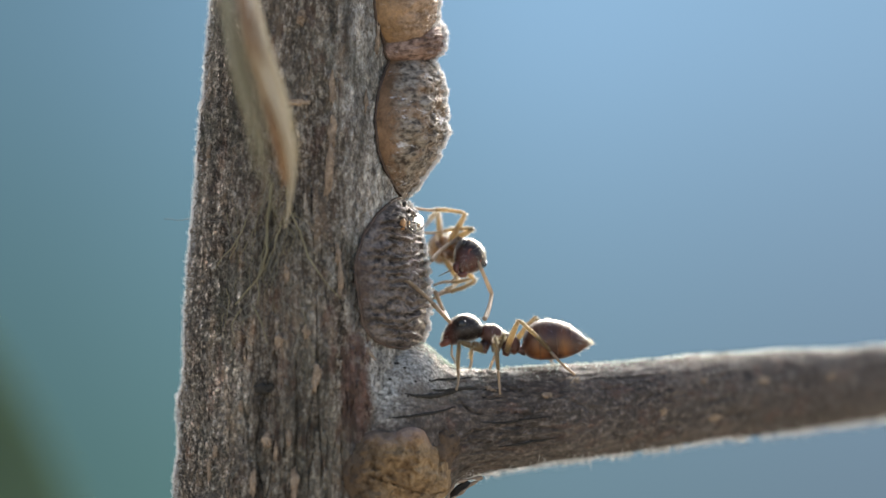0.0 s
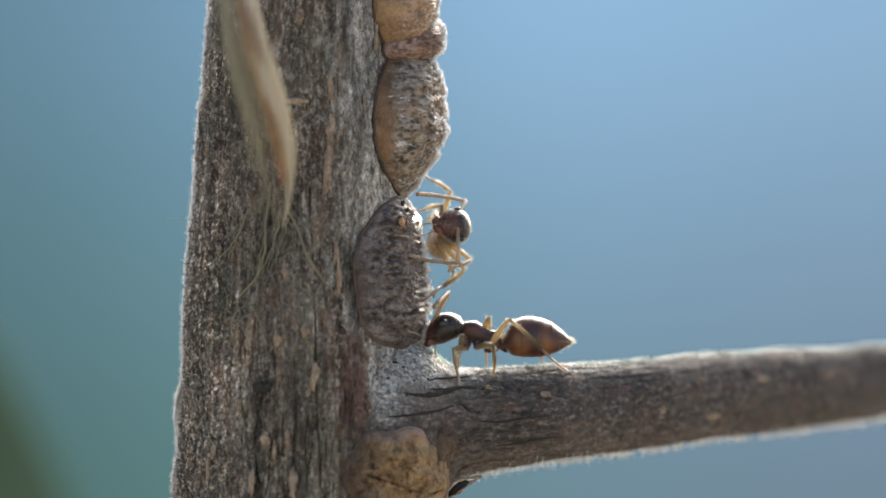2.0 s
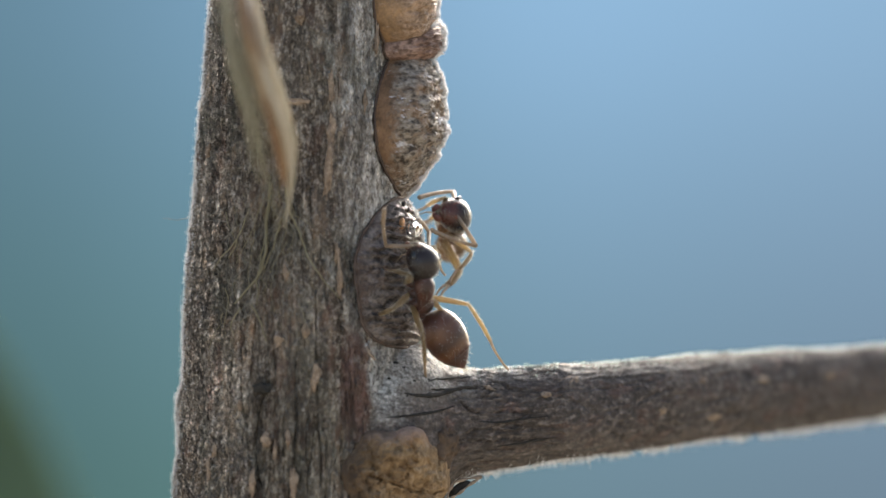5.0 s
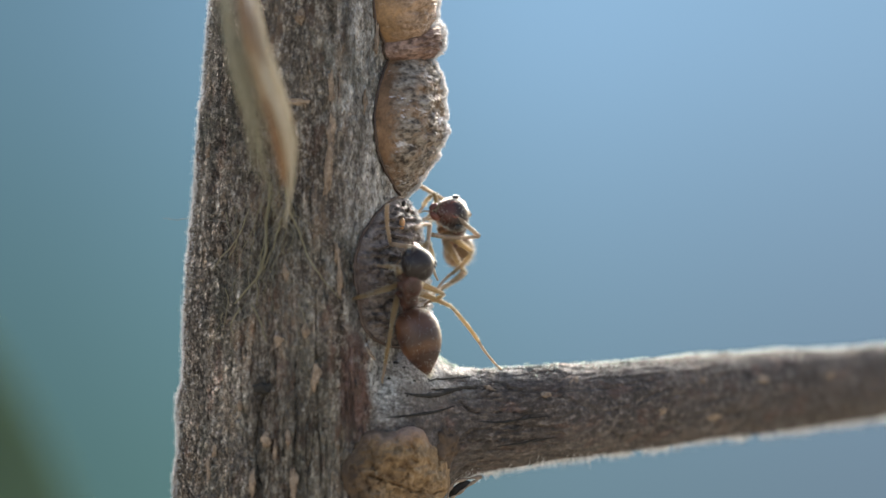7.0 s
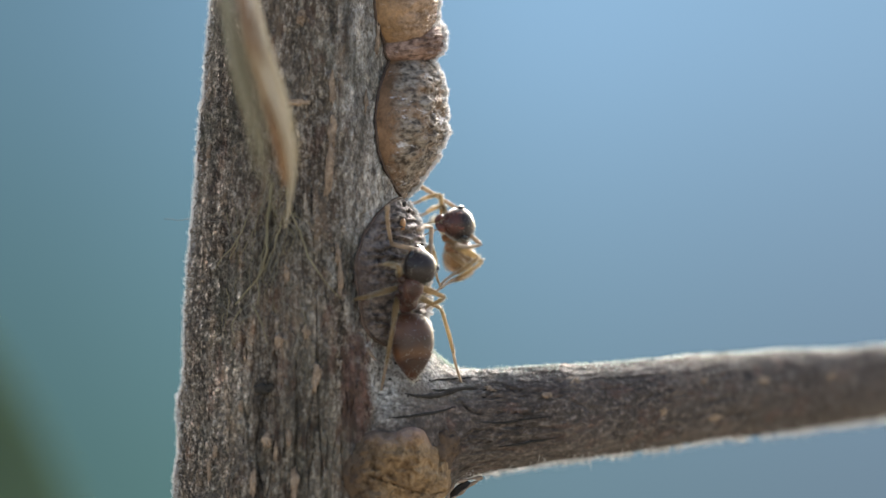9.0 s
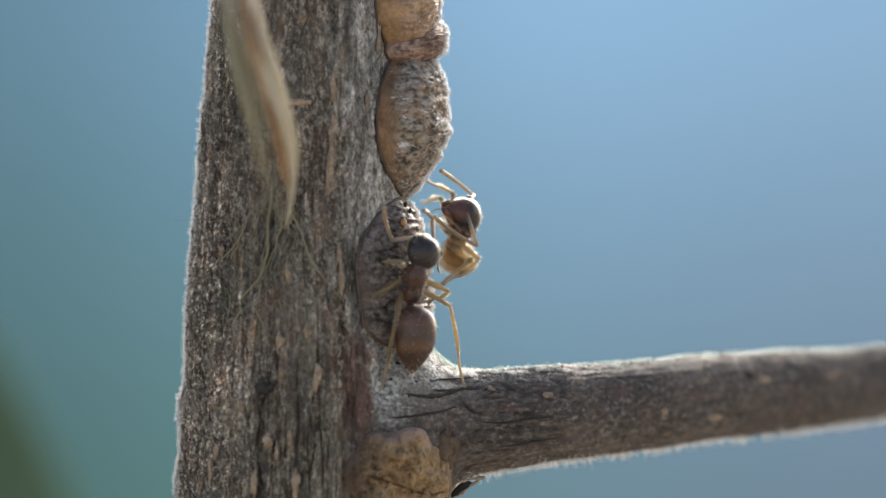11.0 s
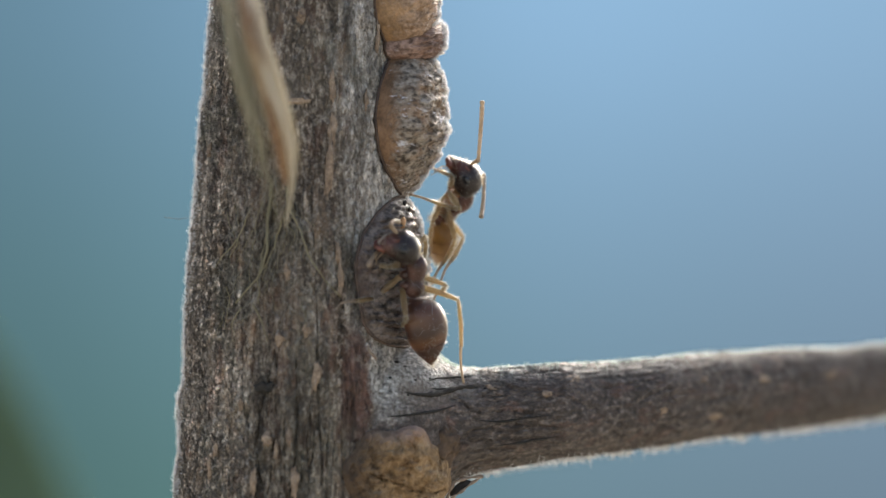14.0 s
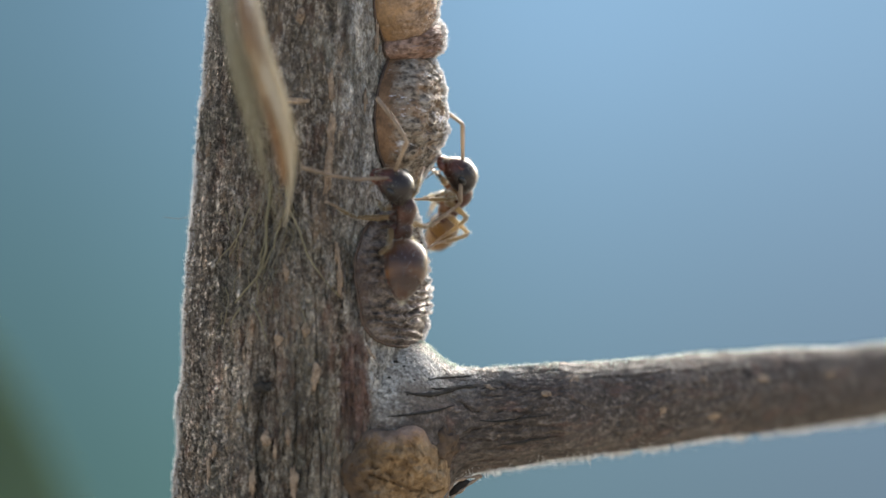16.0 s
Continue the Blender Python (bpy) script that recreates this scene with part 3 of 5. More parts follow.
def build_lenticels():
    rng = random.Random(8)
    up = Vector((0, 0, 1))
    for u, v, tall, wide in LENTICELS:
        a = stem_angle(u, v)
        out = Vector((math.cos(a), -math.sin(a), 0))
        lean = (up + Vector((rng.gauss(0, 0.06), 0, 0))).normalized()
        p = on_stem(a, v, 0.4, False)
        me = mesh_of("lenticel", *pebble(p - TWIG_BASE, lean, out.cross(lean), out,
                                         (tall * UNIT, wide * 0.85 * UNIT, 4.0 * UNIT), rng.random() * 50, 20, 22, rough=0.75))
        part("lenticel", me, lenticel_mat, twig)
    for u, a, ln, wide in ((1343, 1.22, 24, 11), (1012, 0.82, 20, 10), (975, 1.17, 17, 9), (870, 0.85, 12, 9), (1172, 1.75, 15, 11),
                           (985, 0.12, 24, 10), (1275, 0.10, 22, 9), (1240, 1.15, 14, 9),
                           (1260, 2.1, 22, 9), (1465, 1.25, 20, 11), (1395, 0.12, 18, 7)):
        n = Vector((0, -math.sin(a), math.cos(a)))
        along = Vector((1, 0.5, 0.1)).normalized()
        me = mesh_of("lenticel", *pebble(on_shoot(u, a, -2.0) - TWIG_BASE, along, n.cross(along), n,
                                         (ln * 0.85 * UNIT, wide * 0.8 * UNIT, 2.4 * UNIT), rng.random() * 50, 22, 26, rough=0.6))
        part("lenticel", me, lenticel_mat, twig)
    # splits in the bark where the shoot leaves the collar
    for wide, way in ((4.4, ((716, 697), (735, 701), (760, 701), (785, 697), (812, 688), (842, 686), (884, 688))),
                      (2.2, ((684, 742), (720, 738), (752, 733), (782, 727), (806, 719))), (1.8, ((758, 676), (778, 671), (802, 668), (836, 667))),
                      (1.5, ((764, 689), (776, 691), (792, 690))), (1.5, ((850, 746), (890, 749), (930, 744), (975, 739))), (1.4, ((880, 790), (930, 786), (990, 776)))):
        line = []
        for q in smooth_line([Vector((u, v, 0)) for u, v in way], 6):
            v, w, r = shoot_line(q.x)
            line.append(on_shoot(q.x, math.acos(max(-1.0, min(1.0, (v - q.y) / r))), 1.0) - TWIG_BASE)
        last = len(line) - 1
        part("split", mesh_of("split", *tube(line, [UNIT * (0.3 + wide * math.sin(math.pi * k / last) * (1 + 0.5 * n3(k * 0.7, wide, 4))) for k in range(last + 1)], 8)),
             hole_mat, twig, "dark split in the bark")
    # pits in the collar and a flake that lifts at its edge
    for u, a, size in ((702, 0.80, 4.5), (716, 0.86, 3.0), (690, 1.00, 3.0), (735, 1.02, 2.6), (722, 1.22, 2.4), (760, 0.95, 2.2)):
        n = Vector((0, -math.sin(a), math.cos(a)))
        part("pit", mesh_of("pit", *pebble(on_shoot(u, a, 0.3) - TWIG_BASE, Vector((1, 0, 0)), n.cross(Vector((1, 0, 0))), n,
                                           (size * UNIT, size * 0.7 * UNIT, 1.4 * UNIT), u, 8, 10, rough=0.6)), hole_mat, twig)
    flake = tube(smooth_line([P(652, 612, -176) - TWIG_BASE, P(657, 624, -180) - TWIG_BASE, P(668, 637, -176) - TWIG_BASE], 5),
                 [1.0 * UNIT + 3.2 * UNIT * math.sin(math.pi * k / 10) for k in range(11)], 8, 0.45)
    part("bark_flake", mesh_of("bark_flake", *flake), lenticel_mat, twig, "lifted bark flake")
    a = stem_angle(470, 685)
    out = Vector((math.cos(a), -math.sin(a), 0))
    part("pit", mesh_of("pit", *pebble(on_stem(a, 685, 1.5, False) - TWIG_BASE, out.cross(up), up, out,
                                       (14 * UNIT, 8 * UNIT, 2.2 * UNIT), 3.3, 12, 18, rough=1.1)), hole_mat, twig, "small dark pit in the bark")


build_lenticels()


SCAR_LOBES = ((690, 838, 84, 66, 0.96), (726, 796, 40, 44, 0.90), (676, 808, 52, 48, 0.88), (700, 800, 46, 40, 0.84), (755, 832, 42, 50, 0.92),
              (640, 832, 34, 34, 0.70), (700, 910, 100, 56, 0.92), (768, 852, 30, 34, 0.90), (664, 778, 24, 20, 0.80), (730, 770, 26, 18, 0.84))
SCAR_CRACK = ((655, 838), (680, 846), (706, 855), (732, 866), (760, 873), (784, 866))


def build_scar():
    """The swollen tan leaf scar under the fork: lobes that have grown together, with a crack between the upper and the lower ones."""
    def swell(u, v):
        total = 0.0
        for x, y, ru, rv, h in SCAR_LOBES:
            d = ((u - x) / ru) ** 2 + ((v - y) / rv) ** 2
            total += (h * max(0.0, 1 - d) ** 0.40) ** 3.5
        return total ** (1 / 3.5) / 1.18

    def crack(u, v):
        near = 1e9
        for (x0, y0), (x1, y1) in zip(SCAR_CRACK, SCAR_CRACK[1:]):
            k = max(0.0, min(1.0, ((u - x0) * (x1 - x0) + (v - y0) * (y1 - y0)) / ((x1 - x0) ** 2 + (y1 - y0) ** 2)))
            near = min(near, math.hypot(u - x0 - k * (x1 - x0), v - y0 - k * (y1 - y0)))
        return max(0.0, 1 - near / (3.6 + 3.5 * n3(u / 11, v / 11, 3)))

    def reach(turn):
        far = 30.0
        while swell(700 + far * math.cos(turn), 838 + far * math.sin(turn)) > 0.02:
            far += 1.0
        return far
    spans = [reach(2 * math.pi * k / 180) for k in range(180)]

    def at(i, j):
        turn = 2 * math.pi * j
        far = spans[int(round(180 * j)) % 180] * (1 + 0.03 * n3(math.cos(turn) * 5, math.sin(turn) * 5, 2))
        if i > 0.8:
            rho = (1 - i) / 0.2
            return P(700 + far * rho * math.cos(turn), 838 + far * rho * math.sin(turn), -70) - TWIG_BASE
        rho = (i / 0.8) ** 0.85
        u, v = 700 + far * rho * math.cos(turn), 838 + far * rho * math.sin(turn)
        h = 62 * swell(u, v) * (1 + 0.22 * n3(u / 30, v / 30, 1) + 0.26 * n3(u / 14, v / 14, 5) + 0.13 * n3(u / 6, v / 6, 8) + 0.06 * n3(u / 2.6, v / 2.6, 4))
        c, r = stem_line(v)
        mid, deep_in, thick = shoot_line(u)
        wood = max(88.0, math.sqrt(max(0.0, r * r - (u - c) ** 2)) - 20, math.sqrt(max(0.0, thick ** 2 - (v - mid) ** 2)) - deep_in - 16)
        return P(u, v, -wood - h + 15 * crack(u, v)) - TWIG_BASE
    part("leaf_scar", mesh_of("leaf_scar", *lattice(120, 180, at, True, True)), scar_mat, twig,
         "lumpy tan corky leaf scar under the fork")
    # a brown swelling of bark beside it
    part("bark_swelling", mesh_of("bark_swelling", *pebble(P(779, 790, -100) - TWIG_BASE, Vector((0.15, 0, 1)).normalized(), Vector((1, 0, -0.15)).normalized(),
                                                           Vector((0, -1, 0)), (44 * UNIT, 34 * UNIT, 24 * UNIT), 6.0, 40, 44, 0.42)), cork_mat, twig)
    # a torn lip of bark that curls round a small hollow
    lip = smooth_line([P(854, 844, -60), P(828, 847, -72), P(806, 853, -84), P(796, 868, -92), P(792, 888, -96), P(803, 879, -92), P(817, 870, -84), P(834, 856, -72), P(854, 845, -60)], 5)
    part("bark_lip", mesh_of("bark_lip", *tube([p - TWIG_BASE for p in lip], [(3.0 + 1.6 * math.sin(k * 1.1)) * UNIT for k in range(len(lip))], 8, 0.7)),
         lenticel_mat, twig, "pale torn lip of bark")
    part("hollow", mesh_of("hollow", *pebble(P(813, 864, -72) - TWIG_BASE, Vector((0.8, 0, 0.6)), Vector((0.6, 0, -0.8)), Vector((0, -1, 0)),
                                             (22 * UNIT, 8 * UNIT, 6 * UNIT), 5, 10, 14)), hole_mat, twig, "dark hollow under the torn bark")


build_scar()


# ---- scale insects on the stem ----
def scale_insect(label, mid_a, mid_v, half_a, half_v, height, material, ridges, rough, seed, peak=0.0, drop=0.0, square=3.0, blunt=0.0, tilt=0.0):
    """A domed shell that clings to the stem; ridges: how many folds run across it."""
    base = on_stem(mid_a, mid_v, 0, False)
    ob = thing("scale_insect", base, label, "scale insect", "scale insects on the stem")
    out = Vector((math.cos(mid_a), -math.sin(mid_a), 0))

    def outline(phi):
        """The shell's rim; its lower end may be blunt."""
        s, t = math.cos(phi), math.sin(phi)
        e = 1.0 - (blunt if t > 0 else 0.0) * min(1.0, abs(t) * 3)
        return math.copysign(abs(s) ** e, s), math.copysign(abs(t) ** e, t)

    def at(i, j):
        rho, phi = i, 2 * math.pi * j
        s, t = (rho * x for x in outline(phi))
        taper = 1 - 0.07 * t * t - 0.10 * peak * t
        a, v = mid_a + half_a * s * taper, mid_v + half_v * (t + tilt * s)
        dome = max(0.0, 1 - rho ** square) ** 0.5
        h = height * dome * (1 - drop * max(0.0, t) ** 1.5)
        warp = 4.5 * n3(s * 2.0, t * 2.6, seed) + 2.2 * n3(s * 6, t * 7, seed + 2)
        wave = math.sin(ridges * t * 3.1 + warp + 0.9 * s + seed)
        wave *= 0.55 + 0.9 * n3(s * 3, t * 5, seed + 7)
        face = 0.2 + 0.8 * min(1.0, max(0.0, 2.4 + 3.0 * s))
        rim = min(1.0, (1 - rho) * 6)
        h += rough * rim * (wave * 1.15 * face + (n3(s * 6, t * 13, seed) * 0.8 + (n3(s * 15, t * 22, seed + 4) * 0.9 + n3(s * 30, t * 40, seed + 5) * 0.35) * face))
        c, r = stem_line(v)
        r += h - 2 + 3 * n3(s * 1.6, t * 1.6, seed + 9)
        return P(c + r * math.cos(a), v, -r * math.sin(a)) - base
    verts, faces = lattice(110, 240, at, True)
    shell = mesh_of("shell", verts, faces)
    part("shell", shell, material, ob)
    # fine waxy hairs set along the outline to imitate its bright rim light
    rng = random.Random(int(seed * 7))
    spots = []
    def on_shell(a, t):
        s = (a - mid_a) / (half_a * (1 - 0.07 * t * t - 0.10 * peak * t))
        e = 1.0 - (blunt * min(1.0, t * 3) if t > 0 else 0.0)
        x, y = math.copysign(abs(s) ** (1 / e), s), math.copysign(abs(t) ** (1 / e), t)
        rho = math.hypot(x, y) ** e
        return at(rho, math.atan2(y, x) / (2 * math.pi)) if rho < 0.985 else None

    angles = [-0.30 + 0.02 * k for k in range(46)]
    for n in range(120):
        t = -0.97 + 1.94 * (n + 0.5) / 120
        line = [(p.x, a) for a in angles for p in [on_shell(a, t)] if p]
        if not line:
            continue
        outer = max(line)[1]
        for _ in range(int(0.85 * half_v)):
            a, up = outer + rng.gauss(-0.03, 0.035), t + rng.uniform(-0.009, 0.009)
            place = on_shell(a, up)
            if place:
                spots.append((place, Vector((math.cos(a), -math.sin(a), 0.3 * rng.gauss(0, 1)))))
    part("wax", mesh_of("wax", *hairs(spots, 5.4 * UNIT, 0.8 * UNIT, 0.5, rng)), fuzz_mat, ob, "fine white waxy bloom", "stuff")

    def edge(i, j):
        phi, g = 2 * math.pi * i, 2 * math.pi * j
        s, t = outline(phi)
        k = 1.0 + (0.022 + 0.016 * n3(s * 5, t * 5, seed)) * math.cos(g)
        taper = 1 - 0.07 * t * t * k - 0.10 * peak * t
        a, v = mid_a + half_a * s * k * taper, mid_v + half_v * (t + tilt * s) * k
        c, r = stem_line(v)
        r += 0.5 + 2.6 * math.sin(g) + 2.5 * n3(s * 7, t * 7, seed)
        return P(c + r * math.cos(a), v, -r * math.sin(a)) - base
    part("margin", mesh_of("margin", *lattice(120, 8, edge, True)), rim_mat, ob, "thin brown flattened margin")
    return ob


scale_insect("dark brown wrinkled dome-shaped scale insect with cross ridges on the stem", 0.30, 483, 0.75, 132, 30,
             shell_dark, 17, 4.6, 2.0, 0.0, 0.30, 2.6, 0.54)
scale_insect("mottled grey-brown rough scale insect with whitish wax on the stem", 0.08, 220, 0.64, 134, 82,
             shell_pale, 6, 4.4, 5.0, -0.4, 0.85, 5.0)
scale_insect("tan orange lumpy scale insect on the upper stem", 0.20, -22, 0.46, 112, 88, shell_tan, 3, 3.2, 8.0, 0.0, 0.2, 4.0, tilt=0.20)
scale_insect("small pinkish tan scale insect squeezed between two others", -0.06, 66, 0.56, 46, 86, shell_red, 3, 5.0, 11.0, 0.0, 0.1, 3.5, tilt=0.5)


def build_plate():
    """The small orange plate and two dark pores near the dark shell's upper end."""
    owner = [o for o in scene.objects if o.name.startswith("scale_insect")][0]
    base = owner.location
    for u, v, w, size, mat, name in ((713, 397, -110, (10, 6, 5), plate_mat, "anal_plate"), (716, 362, -80, (5, 3.5, 3), hole_mat, "pore"),
                                     (724, 373, -70, (4, 3, 3), hole_mat, "pore")):
        out = Vector((0.7, -0.7, 0.1)).normalized()
        up = Vector((0.1, 0, 1)).normalized()
        part(name, mesh_of(name, *pebble(P(u, v, w) - base, up, out.cross(up), out, tuple(x * UNIT for x in size), u, 12, 14, rough=0.4)), mat, owner)


build_plate()


def build_drop():
    base = P(735, 396, -116)
    ob = thing("honeydew_drop", base, "clear round droplet of honeydew on the scale insect", "droplet")

    def at(i, j):
        lat, lon = math.pi * (0.01 + 0.98 * i), 2 * math.pi * j
        return Vector((math.sin(lat) * math.cos(lon) * 15.5, math.sin(lat) * math.sin(lon) * 15.5, math.cos(lat) * 16.5)) * UNIT
    part("bead", mesh_of("bead", *lattice(48, 64, at, True, True)), drop_mat, ob)
    return ob


honeydew = build_drop()


# ---- the fibre tuft caught on the bark ----
def build_tuft():
    base = before(430, -40, -520)
    ob = thing("fibre_tuft", base, "cream and brown plume of plant fibre caught on the bark", "plant fibre")
    rng = random.Random(5)
    spine = smooth_line([(424, -60, -540), (436, 40, -560), (458, 130, -560), (486, 215, -530), (502, 285, -480), (507, 345, -400), (497, 425, -270)], 8)

    def along(i):
        k = i * (len(spine) - 1)
        q = min(int(k), len(spine) - 2)
        return spine[q].lerp(spine[q + 1], k - q)

    def husk(lo, hi, shift, wide, thick, seed):
        def at(i, j):
            c = along(lo + (hi - lo) * i)
            swell = math.sin(math.pi * (0.06 + 0.90 * i)) ** 0.6
            g = 2 * math.pi * j
            k = 1 + 0.18 * n3(math.cos(g) * 2, math.sin(g) * 2, i * 3 + seed)
            return before(c.x + shift + wide * swell * math.cos(g) * k, c.y, c.z - 52 + thick * swell * math.sin(g) * k) - base
        part("husk", mesh_of("husk", *lattice(40, 20, at, True, True)), husk_mat, ob, "brown split husk")
    husk(0.0, 0.27, -1, 7, 6, 1)
    husk(0.12, 0.32, 13, 4, 5, 2)
    husk(0.42, 0.80, -3, 7, 6, 4)
    for n in range(84):
        off = max(-1.9, rng.gauss(-1.15, 0.42)) if n % 2 else min(1.7, max(0.1, rng.gauss(0.85, 0.36)))
        start, stop = rng.uniform(0.0, 0.25), rng.uniform(0.50, 0.97)
        dep = rng.uniform(-30, 30)
        pts = []
        for s in range(9):
            i = start + (stop - start) * s / 8
            c = along(i)
            w = (17 + 17 * i) * min(1.0, 3.2 * (1 - i)) + 2.5 if off < 0 else 17 * math.sin(math.pi * (0.20 + 0.78 * i)) ** 1.1 + 2.5
            pts.append(before(c.x + off * w + 3 * n3(i * 4, n, 0), c.y, c.z + dep * math.sin(math.pi * i) - 14) - base)
        part("fibre", mesh_of("fibre", *tube(smooth_line(pts, 2), [(2.3 if off > 0 else 1.4) * (0.6 + 0.8 * dep * dep / 900) * UNIT * (1 - 0.8 * (k / 16) ** 2) for k in range(17)], 5)),
             fibre_cream if off > 0.25 else fibre_olive if off < -0.5 else fibre_mat, ob)
    # a web of fine loose strands over the bark below the plume
    for n in range(96):
        u0, v0 = rng.uniform(395, 540), rng.uniform(330, 560)
        if n % 3 == 0:
            u0, v0 = rng.uniform(468, 520), rng.uniform(310, 380)
        turn, far = rng.gauss(1.7, 0.55), rng.uniform(35, 120)
        pts = []
        for s in range(13):
            i = s / 12
            u = u0 + far * i * math.cos(turn) + 16 * n3(i * 2.6, n * 1.7, 2) * min(1, 3 * i)
            v = v0 + far * i * math.sin(turn) + 10 * n3(i * 2.8, n * 2.3, 8) * min(1, 3 * i)
            a = stem_angle(u, v)
            c, r = stem_line(v)
            lift = 4 + (24 * (1 - i) ** 2 if n % 3 == 0 else 0) + 4 * n3(i * 4, n, 5)
            pts.append(P(u, v, -r * math.sin(a) - lift) - base)
        line = smooth_line(pts, 2)
        r = rng.uniform(0.4, 1.0) * UNIT
        part("strand", mesh_of("strand", *tube(line, [r * (1 - 0.5 * k / len(line)) for k in range(len(line))], 5)), strand_mat if n % 4 == 0 else web_mat, ob)
    # a few longer strands that have come loose
    for thick, way in ((3.6, ((486, 325), (478, 385), (478, 440), (466, 478), (445, 508), (420, 538))), (2.6, ((508, 335), (522, 385), (540, 430), (562, 475), (604, 528))),
                       (2.0, ((480, 375), (471, 440), (460, 500), (462, 540))), (1.6, ((425, 425), (402, 450), (385, 474))),
                       (2.0, ((452, 540), (470, 578), (476, 606))), (1.6, ((432, 545), (417, 572), (420, 590))),
                       (1.7, ((445, 372), (428, 420), (410, 458))), (1.8, ((502, 390), (488, 440), (468, 482), (455, 500)))):
        way = [(q.x + 5 * n3(q.y / 22, thick, 3), q.y) for q in smooth_line([Vector((u, v, 0)) for u, v in way], 5)]
        line = [P(u, v, -stem_line(v)[1] * math.sin(stem_angle(u, v)) - 8 - 4 * n3(v / 30, thick, 7)) - base for u, v in way]
        part("strand", mesh_of("strand", *tube(line, [thick * UNIT * (1 - 0.6 * k / len(line)) for k in range(len(line))], 6)), strand_mat, ob)


build_tuft()


# ---- ants ----
def body_of(stations, sides=28, rows=44, wobble=0.0):
    """A closed rounded body along x: stations of (x, height of the axis, half width, half height)."""
    xs = [s[0] for s in stations]
    line = smooth_line([Vector((s[1], s[2], s[3])) for s in stations], 12)
    lx = [v.x for v in smooth_line([Vector((x, 0, 0)) for x in xs], 12)]
    n = len(line) - 1

    def at(i, j):
        k = i * n
        q = min(int(k), n - 1)
        s = line[q].lerp(line[q + 1], k - q)
        x = lx[q] + (lx[q + 1] - lx[q]) * (k - q)
        g = 2 * math.pi * j
        return Vector((x, math.cos(g) * max(s.y, 0.15), s.x + math.sin(g) * max(s.z, 0.15))) * UNIT
    return lattice(rows, sides, at, True, True)


def bristles_on(verts, keep, count, length, rng, centre, width=0.45):
    spots = []
    pool = [v for v in verts if keep(v / UNIT)]
    for _ in range(count):
        v = rng.choice(pool)
        n = Vector((v.x * 0.2, v.y, v.z) if centre is None else v - centre * UNIT).normalized()
        spots.append((v + Vector((rng.gauss(0, 2), rng.gauss(0, 2), 0)) * UNIT * 0.5, n))
    return hairs(spots, length * UNIT, width * UNIT, 0.35, rng)


def down_on(verts, sides, length, count, rng):
    """Short pale hairs all round a leg that lies along x."""
    spots = []
    for _ in range(count):
        q = rng.randrange(max(1, len(verts) - sides - 2))
        v = verts[q].lerp(verts[q + sides], rng.random())
        spots.append((v, Vector((0.6 * abs(v.z) + 0.4 * abs(v.y), v.y, v.z)).normalized()))
    return hairs(spots, length * UNIT, 0.26 * UNIT, 0.3, rng)


HIPS = {"front": (25, 9, -27), "middle": (6, 10, -20), "hind": (-14, 10, -20)}
FEMUR = {"front": 62, "middle": 62}
SHANK = {"front": 96, "middle": 100}
SCAPE, WHIP = 64, 106


